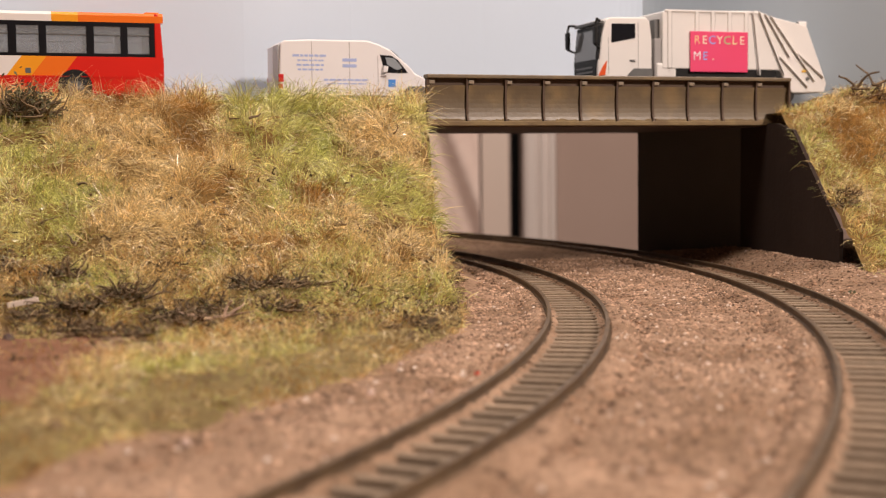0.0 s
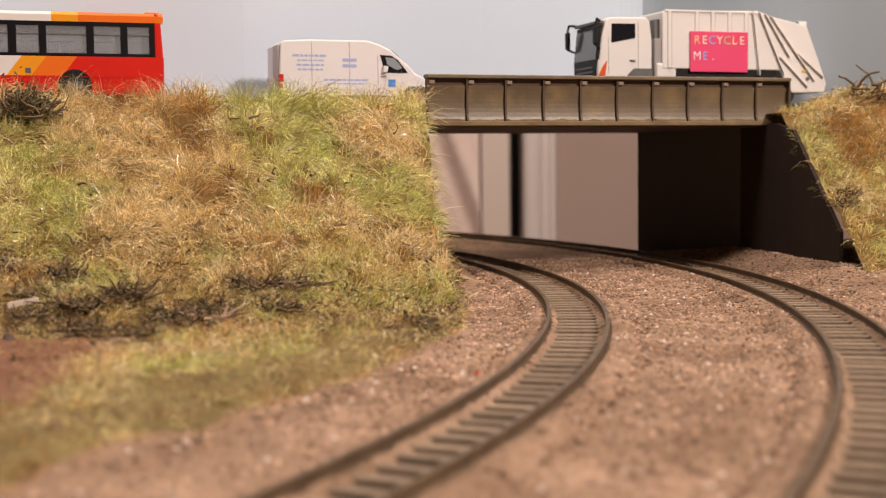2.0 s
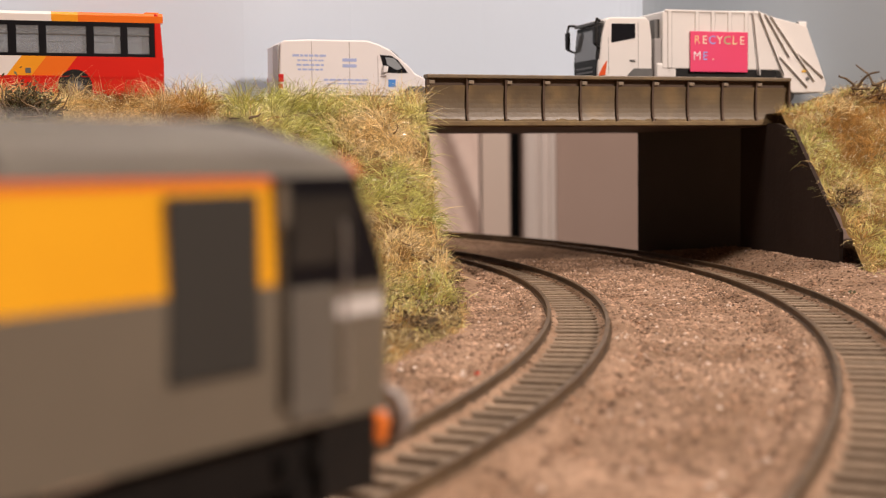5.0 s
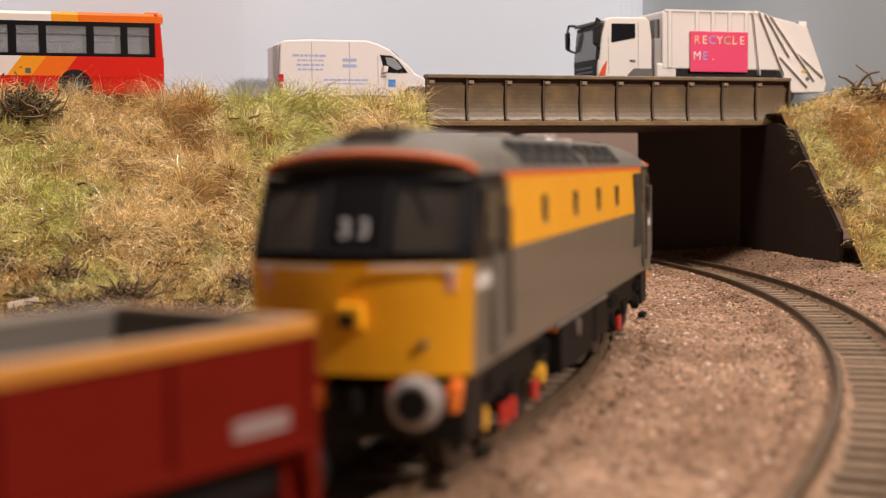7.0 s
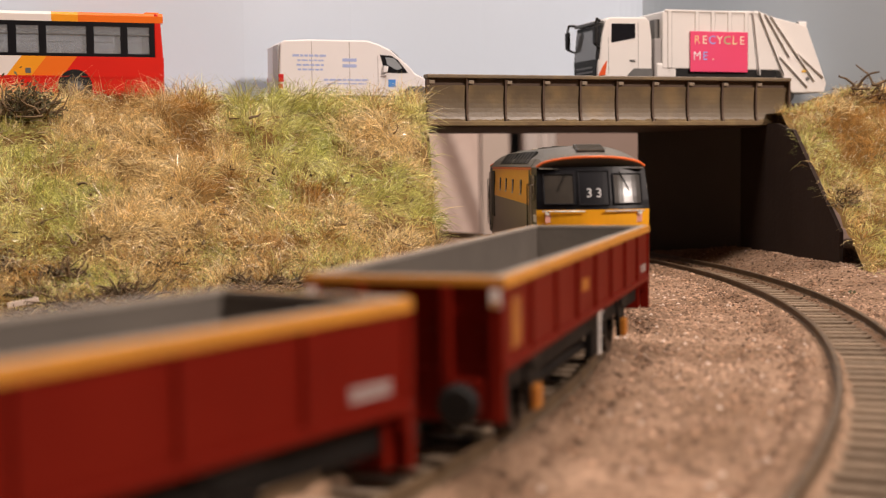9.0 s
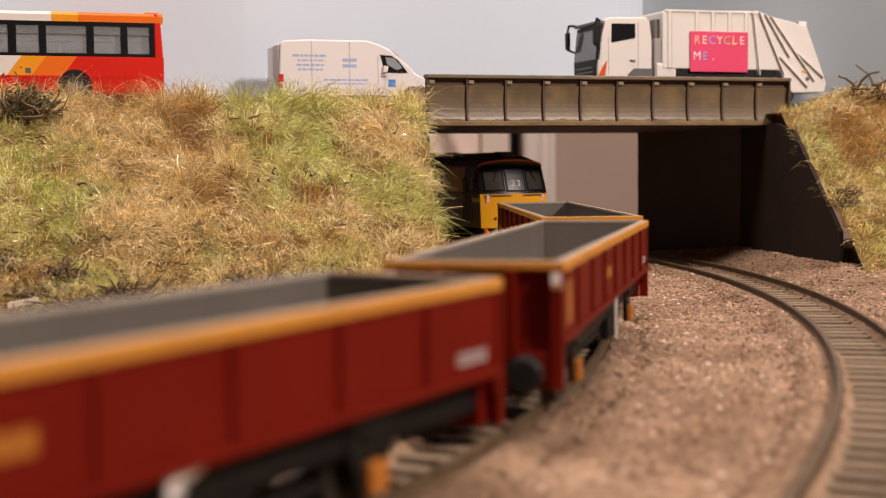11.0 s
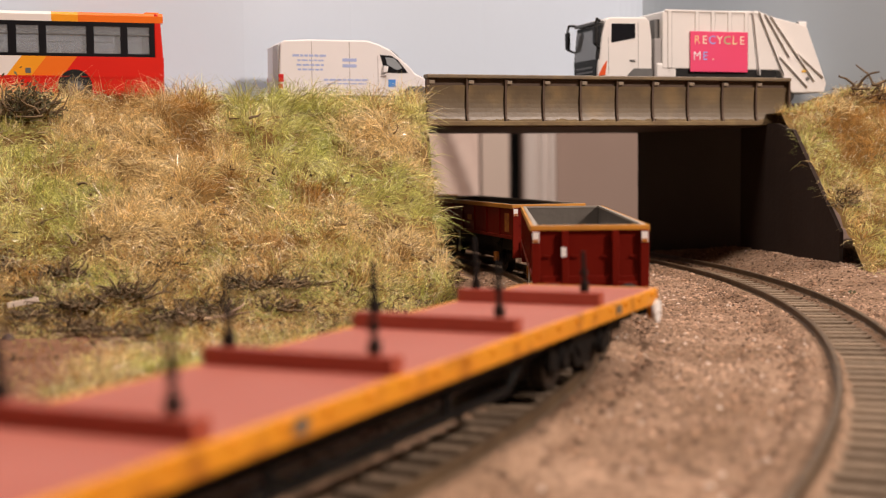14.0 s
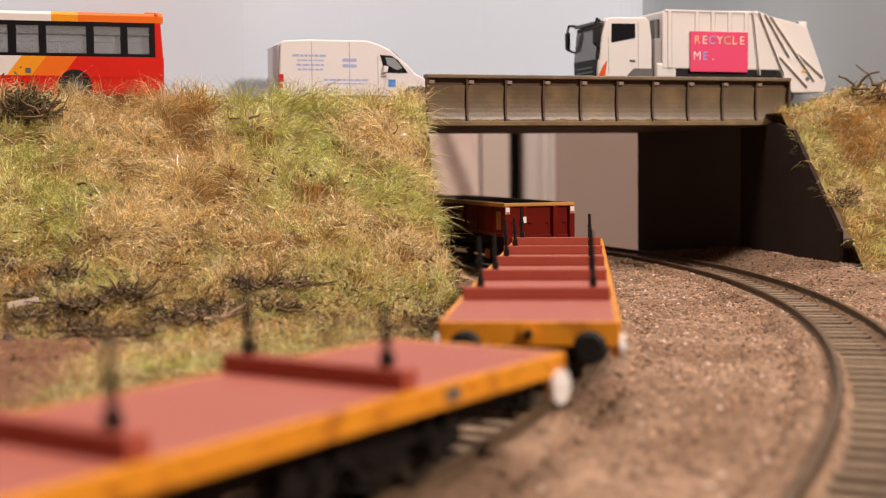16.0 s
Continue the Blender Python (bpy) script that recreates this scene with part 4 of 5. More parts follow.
            # pipes beside the buffers
            for yy, mat in ((15.2, ORANGE_PIPE), (6.2, ORANGE_PIPE), (3.6, UNDERFRAME)):
                bm = bmesh.new()
                tube(bm, (way * 88, sy * yy, 10.6), (way * 91.5, sy * yy, 8.6), 1.0, 1.3, seg=10)
                tube(bm, (way * 91.5, sy * yy, 8.8), (way * 91.2, sy * yy, 6.6), 1.4, 1.0, seg=10)
                part("brake_pipe", bm, mat, t)
            LOCO_BUFFERS.append((way, sy))
        part("multiple_socket", bx(*sorted((way * (HL - 0.3), way * (HL + 1.9))), -2.2, 2.2, 18.3, 22.3, bevel=0.5), LOCO_YELLOW, cab, "yellow socket box on the nose")
        part("socket_cap", bx(*sorted((way * (HL + 1.9), way * (HL + 2.6))), -1.2, 1.2, 18.8, 21.0, bevel=0.3), LOCO_BLACK, cab)
        part("buffer_beam", bx(*sorted((way * 80, way * 89.6)), -16.5, 16.5, 4.0, 10.9, bevel=0.5), BLACK, t)
        part("coupling_hook", bx(*sorted((way * 89, way * 94)), -1.0, 1.0, 6.2, 8.6, bevel=0.3), UNDERFRAME, t)
        # roof dome over the cab, with its orange edge and grille
        bm = bmesh.new()
        rings = []
        for i in range(9):
            u = i / 8
            ring = []
            for k in range(21):
                y = -half_width(ZC) + 2 * half_width(ZC) * k / 20
                c = max(0.0, 1 - (abs(y) / half_width(ZC)) ** 2.3)
                xe = end_x(y, ZC) + 0.5
                z = ZC + 0.2 + (ZT - ZC) * c ** 0.62 * math.sin(math.pi / 2 * (0.30 + 0.70 * u)) if c > 0 else ZC
                ring.append((way * (xe - (xe - 70) * u ** 1.3), y, z))
            rings.append(ring + [(way * (end_x(0, ZC) - (end_x(0, ZC) - 70) * u ** 1.3 - 0.5), half_width(ZC) - 1, ZC - 0.6), (way * (end_x(0, ZC) - (end_x(0, ZC) - 70) * u ** 1.3 - 0.5), -half_width(ZC) + 1, ZC - 0.6)])
        loft(bm, rings)
        dome = part("cab_roof", bm, LOCO_ROOF, t, smooth=False)
        bm = bmesh.new()
        for k in range(20):
            q = []
            for kk in (k, k + 1):
                y = -half_width(ZC) + 2 * half_width(ZC) * kk / 20
                c = max(0.0, 1 - (abs(y) / half_width(ZC)) ** 2.3)
                q.append((way * (end_x(y, ZC) + 0.55), y, ZC + 0.2 + (ZT - ZC) * c ** 0.62 * math.sin(math.pi / 2 * 0.28)))
            tube(bm, q[0], q[1], 0.45, seg=6)
        part("orange_edge", bm, ORANGE, dome, "orange line over the windscreen")
        bm = bmesh.new()
        box(bm, *sorted((way * 78, way * 86.2)), -4.6, 4.6, 46.0, 48.6, bevel=0.3)
        bmesh.ops.rotate(bm, cent=(way * 82, 0, 47), matrix=Matrix.Rotation(radians(way * 14), 3, "Y"), verts=bm.verts)
        part("roof_grille", bm, material("grille_dark", (0.045, 0.042, 0.038), 0.6), dome, "dark louvred grille")
        for k in range(6):
            bm = bmesh.new()
            x = way * (86.3 - 1.25 * k)
            box(bm, x - 0.3, x + 0.3, -4.2, 4.2, 0, 0.5)
            bmesh.ops.translate(bm, vec=(0, 0, 47.2 + 0.32 * k), verts=bm.verts)
            part("louvre", bm, LOCO_ROOF, dome)
    # main roof
    bm = bmesh.new()
    ring = []
    W = half_width(ZC)
    for k in range(25):
        y = -W + 2 * W * k / 24
        c = max(0.0, 1 - (abs(y) / W) ** 2.3)
        ring.append((y, ZC + 0.2 + (ZT - ZC) * c ** 0.62))
    prism(bm, ring + [(W - 1, ZC - 0.5), (-W + 1, ZC - 0.5)], -70.5, 70.5, axis="y")
    bmesh.ops.rotate(bm, cent=(0, 0, 0), matrix=Matrix.Rotation(radians(-90), 3, "Z"), verts=bm.verts)
    part("roof", bm, LOCO_ROOF, t, "plain dark grey roof")
    grille = material("roof_louvre", (0.018, 0.017, 0.015), 0.6, spec=0.2)
    for sy in (-1, 1):
        for k in range(9):
            x = -53 + k * 10.8 + (3 if k > 4 else 0)
            bm = bmesh.new()
            box(bm, x - 4.4, x + 4.4, -0.4, 0.4, -3.0, 2.6, bevel=0.2)
            bmesh.ops.rotate(bm, cent=(x, 0, 0), matrix=Matrix.Rotation(radians(sy * 38), 3, "X"), verts=bm.verts)
            bmesh.ops.translate(bm, vec=(0, sy * 15.0, 45.3), verts=bm.verts)
            part("roof_panel", bm, grille, t, "dark roof side panel")
        for x in (-45, -18, 7, 31):
            w = half_width(34.6)
            pane = part("body_window", bx(x - 1.7, x + 1.7, sy * w - 0.3, sy * w + 0.3, 31.9, 37.2, bevel=0.15), SCREEN, t)
            part("window_sill", bx(x - 1.8, x + 1.8, sy * w - 0.3, sy * w + 0.5, 31.7, 32.3), SILVER, pane)
        w = half_width(30)
        part("side_grille", bx(57.5, 69.5, sy * w - 0.3, sy * w + 0.3, 19.5, 40, bevel=0.2), material("side_grille", (0.03, 0.029, 0.025), 0.6), t, "dark louvred side grille")
        # tanks and boxes between the bogies
        part("battery_box", bx(-24, 10, sy * 13.5 - 2.6, sy * 13.5 + 2.6, 3.2, 11, bevel=0.4), UNDERFRAME, t)
        part("fuel_tank", bx(13, 30, sy * 13.5 - 2.4, sy * 13.5 + 2.4, 3.6, 11, bevel=1.2), UNDERFRAME, t)
        part("filler", tb((-8, sy * 16, 7), (-8, sy * 16.6, 7), 1.1), SILVER, t, "round silver filler cap")
        part("orange_cap", bx(-26.5, -24.5, sy * 15 - 0.6, sy * 15 + 1.4, 7.6, 9.4, bevel=0.3), ORANGE_PIPE, t)
        for x, mat in ((-47, RED_SPOT), (-63, RED_SPOT), (-68.5, RED_SPOT), (43, RED_SPOT)):
            part("red_cock", bx(x - 1.5, x + 1.5, sy * 16.2 - 0.5, sy * 16.2 + 0.5, 3.0, 4.8, bevel=0.3), mat, t)
        part("step", bx(-84, -79, sy * 16.5 - 1, sy * 16.5 + 1, 2.0, 2.8), BLACK, t)
        part("step", bx(79, 84, sy * 16.5 - 1, sy * 16.5 + 1, 2.0, 2.8), BLACK, t)
        part("sand_pipe", tb((-30, sy * 16.4, 9.6), (24, sy * 16.4, 9.6), 0.5, seg=8), SILVER, t, "thin pale pipe along the underframe")
    for x, r in ((-20, 5.2), (8, 5.2), (30, 3.6)):
        bm = bmesh.new()
        tube(bm, (x, 0, 48.6), (x, 0, 49.6), r, r * 0.92, seg=20)
        tube(bm, (x, 0, 49.6), (x, 0, 49.9), r * 0.6, seg=16)
        part("roof_fan", bm, LOCO_ROOF if x < 20 else SILVER, t)
    part("exhaust", bx(44, 50, -2.4, 2.4, 48.6, 49.9, bevel=0.3), material("cream_cover", (0.6, 0.52, 0.42), 0.6), t, "cream exhaust cover")
    yellow_box = material("yellow_axle_box", (0.80, 0.42, 0.03), 0.5)
    SHAPE[0] = None
    for way, sy in LOCO_BUFFERS:
        buffer(t, way * 91.2, sy * 9.7, 13.4, way, 3.5, BUFFER_GREY, 9.0)
    bogie_parts(t, -59, 40, 7.0, 12.2, (yellow_box, yellow_box), 1.4)
    bogie_parts(t, 59, 40, 7.0, 12.2, (UNDERFRAME, UNDERFRAME), 1.4)
    return t


def open_wagon():
    SHAPE[0] = fitted(0.827, 0.834, [(0, 0), (3.2, 4), (5, 7.2), (7.2, 11.8), (8.4, 14.3), (9.4, 15.3), (11.5, 16.3), (24.7, 27.8), (25.5, 28.6)])
    t = empty("open_wagon", at(0, 0, 0), "dark red open box wagon, yellow top rail, grey inside", "wagon", "red open wagons")
    HL, HW, ZT, ZF, ZB = 91.0, 17.7, 24.7, 11.5, 9.4
    part("floor", bx(-HL + 1, HL - 1, -HW + 1, HW - 1, ZF - 1.4, ZF), WAGON_FLOOR, t)
    part("under_frame", bx(-HL + 2, HL - 2, -13.2, 13.2, 7.0, 9.6), UNDERFRAME, t)
    part("brake_cylinder", bx(-34, 34, -8.5, 8.5, 3.4, 7.2, bevel=1.0), UNDERFRAME, t)
    for sy in (-1, 1):
        side = part("side", bx(-HL, HL, *sorted((sy * (HW - 1.3), sy * (HW - 0.5))), ZB, ZT - 1.9), WAGON_RED, t)
        part("lining", bx(-HL + 1.2, HL - 1.2, *sorted((sy * (HW - 1.75), sy * (HW - 1.35))), ZF, ZT - 0.3), WAGON_FLOOR, side, "grey inner lining")
        part("bottom_rail", bx(-HL, HL, *sorted((sy * (HW - 1.3), sy * (HW + 0.25))), ZB - 1.0, ZB + 0.6, bevel=0.2), WAGON_RED, side)
        part("top_rail", bx(-HL - 0.2, HL + 0.2, *sorted((sy * (HW - 0.7), sy * (HW + 0.3))), ZT - 1.9, ZT - 0.05, bevel=0.2), RIM_YELLOW, side, "yellow side top rail")
        part("top_cap", bx(-HL, HL, *sorted((sy * (HW - 2.0), sy * (HW - 0.75))), ZT - 0.7, ZT + 0.03), RIM_GREY, side, "grey worn top edge")
        n = 8
        for k in range(1, n):
            x = -HL + 2 * HL * k / n
            part("rib", bx(x - 1.3, x + 1.3, *sorted((sy * (HW - 0.55), sy * (HW + 0.2))), ZB + 0.6, ZT - 1.95, bevel=0.25), WAGON_RED, side)
        w = HW - 0.45
        part("logo_panel", bx(*sorted((-84.0, -77.0)), *sorted((sy * (w - 0.1), sy * (w + 0.12))), 12.2, 20.6), EMBLEM, side, "faded gold emblem")
        for x in (-15.7, -13.0, -10.3):
            part("name_bar", bx(x - 1.1, x + 1.1, *sorted((sy * (w - 0.1), sy * (w + 0.12))), 15.4, 18.0), GOLD, side, "gold lettering bar")
        for z in (12.2, 13.3):
            part("data_bar", bx(77, 86.5, *sorted((sy * (w - 0.1), sy * (w + 0.12))), z, z + 0.8), GREY_MARK, side, "pale grey data bar")
        # sole bar, brake gear and axle guards
        part("sole_bar", bx(-HL + 1, HL - 1, *sorted((sy * 12.6, sy * 14.2)), 6.0, 9.0, bevel=0.2), UNDERFRAME, t)
        for x in (-56, 56):
            bm = bmesh.new()
            prism(bm, [(x - 8, 8.8), (x + 8, 8.8), (x + 3, 3.2), (x - 3, 3.2)], sy * 14.3 - 0.5, sy * 14.3 + 0.5, axis="y")
            g = part("axle_guard", bm, UNDERFRAME, t)
            part("axle_box", bx(x - 2.4, x + 2.4, sy * 15.4 - 0.8, sy * 15.4 + 0.8, 3.2, 5.4, bevel=0.4), GOLD, g, "ochre axle box cover")
            bm = bmesh.new()
            for k in range(4):
                box(bm, x - 9 + k * 2, x + 9 - k * 2, sy * 15.0 - 0.6, sy * 15.0 + 0.6, 8.2 - k * 0.5, 8.6 - k * 0.5)
            part("leaf_spring", bm, BLACK, g)
        bm = bmesh.new()
        box(bm, 11.0, 12.0, *sorted((sy * 15.9, sy * 16.5)), 3.6, 8.2, bevel=0.15)
        for k in range(5):
            box(bm, 11.9, 13.6, *sorted((sy * 15.9, sy * 16.4)), 3.7 + k * 0.85, 4.0 + k * 0.85)
        tube(bm, (11.5, sy * 16.2, 7.9), (17, sy * 16.2, 8.4), 0.45, seg=6)
        part("brake_lever", bm, WHITE, t, "white brake lever")
        part("brake_gear", bx(17, 30, *sorted((sy * 11.5, sy * 13.5)), 2.6, 6.4, bevel=0.4), UNDERFRAME, t)
        part("brake_pull_rod", tb((-48, sy * 11, 4.2), (48, sy * 11, 4.2), 0.5, seg=6), UNDERFRAME, t)
    for way in (-1, 1):
        end = part("end", bx(*sorted((way * (HL - 1.6), way * (HL - 0.8))), -HW + 0.6, HW - 0.6, ZB - 2.2, ZT - 1.4), WAGON_RED, t)
        part("end_rail", bx(*sorted((way * (HL - 1.0), way * (HL + 0.4))), -HW - 0.2, HW + 0.2, ZT - 1.5, ZT - 0.02, bevel=0.2), RIM_YELLOW, end, "yellow end top rail")
        part("end_lining", bx(*sorted((way * (HL - 2.1), way * (HL - 1.65))), -HW + 1.4, HW - 1.4, ZF, ZT - 0.4), WAGON_FLOOR, end)
        part("end_cap", bx(*sorted((way * (HL - 2.2), way * (HL - 1.0))), -HW + 1.2, HW - 1.2, ZT - 0.7, ZT + 0.0), RIM_GREY, end)
        for y in (-7.6, 7.6):
            part("end_post", bx(*sorted((way * (HL - 0.9), way * (HL + 1.1))), y - 1.0, y + 1.0, ZB - 2.2, ZT - 1.55, bevel=0.25), WAGON_RED, end)
        for y in (-16.4, 16.4):
            part("corner_post", bx(*sorted((way * (HL - 0.9), way * (HL + 0.9))), y - 1.3, y + 1.3, 5.0, ZT - 1.55, bevel=0.25), WAGON_RED, end)
            part("warning_plate", bx(*sorted((way * (HL + 0.9), way * (HL + 1.1))), y - 1.0, y + 1.0, ZT - 5.0, ZT - 1.9), WHITE, end, "small white plate with yellow sign")
            part("warning_sign", bx(*sorted((way * (HL + 1.1), way * (HL + 1.2))), y - 0.8, y + 0.8, ZT - 4.9, ZT - 4.0), GOLD, end)
        part("lamp_iron", bx(*sorted((way * (HL + 1.1), way * (HL + 1.5))), 7.2, 8.8, 15.6, 18.4), WHITE, end, "small white lamp plate")
        for y in (-13, -4.5, 4.5, 13):
            part("rope_ring", bx(*sorted((way * (HL - 0.9), way * (HL - 0.1))), y - 0.9, y + 0.9, 15.4, 15.9), WAGON_RED, end)
        part("head_stock", bx(*sorted((way * (HL - 3), way * (HL - 0.4))), -15, 15, 5.0, 9.0, bevel=0.2), WAGON_RED, t)
        bm = bmesh.new()
        box(bm, *sorted((way * (HL - 1), way * (HL + 4.6))), -0.9, 0.9, 5.2, 6.4, bevel=0.2)
        box(bm, *sorted((way * (HL + 3.6), way * (HL + 4.6))), -3.2, 3.2, 4.9, 6.9, bevel=0.2)
        part("coupling", bm, BLACK, t)
    SHAPE[0] = None
    for way in (-1, 1):
        for y in (-9.3, 9.3):
            ob = buffer(t, way * 74.6, y, 10.4, way, 3.0, None, 6.2)
            part("buffer_base", bx(*sorted((way * 74.8, way * 76.0)), y - 2.6, y + 2.6, 8.4, 13.4, bevel=0.3), WAGON_RED, ob, "red buffer mounting plate")
    for x in (-46.3, 46.3):
        axle(t, x, 6.2, 6.2)
    return t


def flat_wagon():
    t = empty("flat_wagon", at(0, 0, 0), "long flat wagon with a pinkish red deck and yellow sides", "wagon", "red deck flat wagons")
    HL, HW, ZD = 131.0, 16.0, 14.9
    part("deck", bx(-HL, HL, -HW + 0.4, HW - 0.4, ZD - 1.6, ZD, bevel=0.15), FLAT_DECK, t, "worn pinkish red deck")
    part("center_girder", bx(-HL + 6, HL - 6, -9.4, 9.4, 6.4, 13.0), UNDERFRAME, t)
    for sy in (-1, 1):
        bar = part("sole_bar", bx(-HL, HL, *sorted((sy * (HW - 0.5), sy * (HW + 0.5))), ZD - 3.3, ZD + 0.06, bevel=0.2), FLAT_YELLOW, t, "orange-yellow side bar")
        for k in range(25):
            x = -HL + 5 + (2 * HL - 10) * k / 24
            part("lashing_ring", bx(x - 0.8, x + 0.8, *sorted((sy * (HW + 0.4), sy * (HW + 0.9))), ZD - 1.5, ZD - 0.5, bevel=0.2), FLAT_YELLOW, bar)
        for x in (100, -28):
            part("side_plate", bx(x - 1.6, x + 1.6, *sorted((sy * (HW + 0.45), sy * (HW + 0.7))), ZD - 2.5, ZD - 0.7), LOCO_ROOF, bar, "dark label plate")
        for way in (-1, 1):
            x = way * (HL - 2.0)
            part("bracket", bx(x - 1.1, x + 1.1, *sorted((sy * (HW - 1.2), sy * (HW + 0.3))), ZD - 6.6, ZD - 3.2, bevel=0.2), FLAT_YELLOW, t)
            w = part("hand_wheel", tb((x, sy * (HW + 0.3), ZD - 4.9), (x, sy * (HW + 1.1), ZD - 4.9), 2.6, seg=24), WHITE, t, "round white brake hand wheel")
            part("wheel_boss", tb((x, sy * (HW + 1.0), ZD - 4.9), (x, sy * (HW + 1.6), ZD - 4.9), 0.6, seg=10), WHITE, w)
        # trussed under-frame
        part("truss_beam", bx(-52, 52, *sorted((sy * 10.2, sy * 11.4)), 3.4, 4.8, bevel=0.2), UNDERFRAME, t)
        for x in (-52, -26, 26, 52):
            bm = bmesh.new()
            tube(bm, (x, sy * 10.8, 4.4), (x + (12 if x < 0 else -12) * (-1 if abs(x) > 40 else 0), sy * 10.8, 11.8), 0.7, seg=6)
            part("truss_strut", bm, UNDERFRAME, t)
        part("inner_beam", bx(-HL + 4, HL - 4, *sorted((sy * 9.6, sy * 11.6)), 8.6, 12.9), UNDERFRAME, t)
    for i, x in enumerate((-92, -46, 0, 46, 92)):
        b = part("bolster", bx(x - 1.7, x + 1.7, -HW + 0.6, HW - 0.6, ZD + 0.02, ZD + 2.7, bevel=0.3), FLAT_BOLSTER, t, "darker red cross bolster")
        for sy in (-1, 1):
            h = 11.5 - (i * 1.7 + (1 if sy > 0 else 0)) % 3.5
            bm = bmesh.new()
            box(bm, x - 0.75, x + 0.75, sy * 11.8 - 0.75, sy * 11.8 + 0.75, ZD + 2.6, ZD + 4.6, bevel=0.15)
            tube(bm, (x, sy * 11.8, ZD + 4.0), (x, sy * 11.8 + 0.3, ZD + 2.6 + h), 0.55, 0.42, seg=8)
            box(bm, x - 0.55, x + 0.55, sy * 11.8 - 0.5, sy * 11.8 + 0.9, ZD + 1.2 + h * 0.6, ZD + 2.0 + h * 0.6)
            part("stanchion", bm, BLACK, b, "thin black stanchion")
    for way in (-1, 1):
        part("head_stock", bx(*sorted((way * (HL - 0.6), way * (HL + 0.7))), -HW - 0.2, HW + 0.2, ZD - 4.3, ZD + 0.05, bevel=0.2), FLAT_YELLOW, t, "orange-yellow end beam")
        bm = bmesh.new()
        tube(bm, (way * (HL + 0.5), 0, ZD - 2.2), (way * (HL + 1.2), 0, ZD - 2.2), 1.7, seg=8)
        hook = part("draw_plate", bm, FLAT_YELLOW, t)
        part("coupling_hook", bx(*sorted((way * (HL + 1), way * (HL + 3))), -0.6, 0.6, ZD - 3.0, ZD - 1.4, bevel=0.2), BLACK, hook)
        for y in (-11, 11):
            buffer(t, way * HL, y, ZD - 3.9, way, 3.0, None, 6.5)
        bm = bmesh.new()
        box(bm, *sorted((way * (HL - 6), way * (HL + 10))), -0.9, 0.9, 4.6, 5.8, bevel=0.2)
        box(bm, *sorted((way * (HL + 9), way * (HL + 10))), -3.4, 3.4, 4.2, 6.4, bevel=0.2)
        part("coupling", bm, BLACK, t)
        bogie_parts(t, way * 90, 24, 5.2, 11.2, (UNDERFRAME, UNDERFRAME))
    return t


# each vehicle: its centre behind the locomotive's, half its axle spacing, and how far it hangs outward on the curve
TRAIN = [(locomotive(), 5.2, 79, 2.6)]
red = open_wagon()
TRAIN.append((red, -194.0, 46, 1.5))
for k in (1, 2):
    TRAIN.append((copy_thing(red, at(0, 0, 0)), -194.0 - 175.0 * k, 46, 1.5))
flat = flat_wagon()
TRAIN.append((flat, -194.0 - 350.0 - 232.8, 90, -1.4))
TRAIN.append((copy_thing(flat, at(0, 0, 0)), -194.0 - 350.0 - 232.8 - 292.7, 90, -1.4))

# ---- road vehicles: x along the road, y back from the near side, z up ----
BUS_RED = material("bus_red", (0.72, 0.022, 0.012), 0.25, second=(0.66, 0.020, 0.012), scale=30, coat=0.4)
BUS_ORANGE = material("bus_orange", (0.85, 0.17, 0.015), 0.25, coat=0.4)
BUS_AMBER = material("bus_amber", (0.88, 0.34, 0.02), 0.25, coat=0.4)
BUS_WHITE = material("bus_white", (0.80, 0.74, 0.70), 0.25, coat=0.4)
PANE = glass_material("bus_glass", (0.50, 0.52, 0.54), 0.12, 0.75)
SEAT = material("bus_seat", (0.30, 0.29, 0.29), 0.8)
PINK = material("sign_pink", (0.83, 0.055, 0.17), 0.5, second=(0.80, 0.05, 0.15), scale=40)
BLUE_MARK = material("blue_marking", (0.38, 0.45, 0.72), 0.6)
BLUE = material("blue_square", (0.05, 0.25, 0.70), 0.5)
TAIL_RED = material("tail_red", (0.60, 0.02, 0.02), 0.3)
AMBER = material("amber_lamp", (0.75, 0.10, 0.02), 0.3)
LORRY_WHITE = material("lorry_white", (0.80, 0.765, 0.73), 0.4, second=(0.76, 0.725, 0.69), scale=40, bump=0.08, bump_scale=400)
LORRY_SEAM = material("lorry_seam", (0.20, 0.185, 0.175), 0.7)
GREY_PLASTIC = material("grey_plastic", (0.10, 0.098, 0.095), 0.5, second=(0.13, 0.127, 0.12), scale=150)


def road_vehicle(name, back, label, category):
    x, y, z = road_point(0, back, ROAD_Z + 0.6)
    return empty(name, at(x, y, z, ROAD_YAW), label, category)


def slab(outline, y0, y1, mat, parent, name, label="", bevel=0.0):
    bm = bmesh.new()
    prism(bm, outline, y0, y1, axis="y")
    if bevel:
        bmesh.ops.bevel(bm, geom=bm.edges[:], offset=bevel, segments=3, affect="EDGES", profile=0.6)
    return part(name, bm, mat, parent, label)


def road_wheels(t, xs, width, r):
    for x in xs:
        wheel("wheel", r, 3.0, RUBBER, GREY_PLASTIC, t, at(x, 2.0, r))
        wheel("wheel", r, 3.0, RUBBER, GREY_PLASTIC, t, at(x, width - 2.0, r, 180))


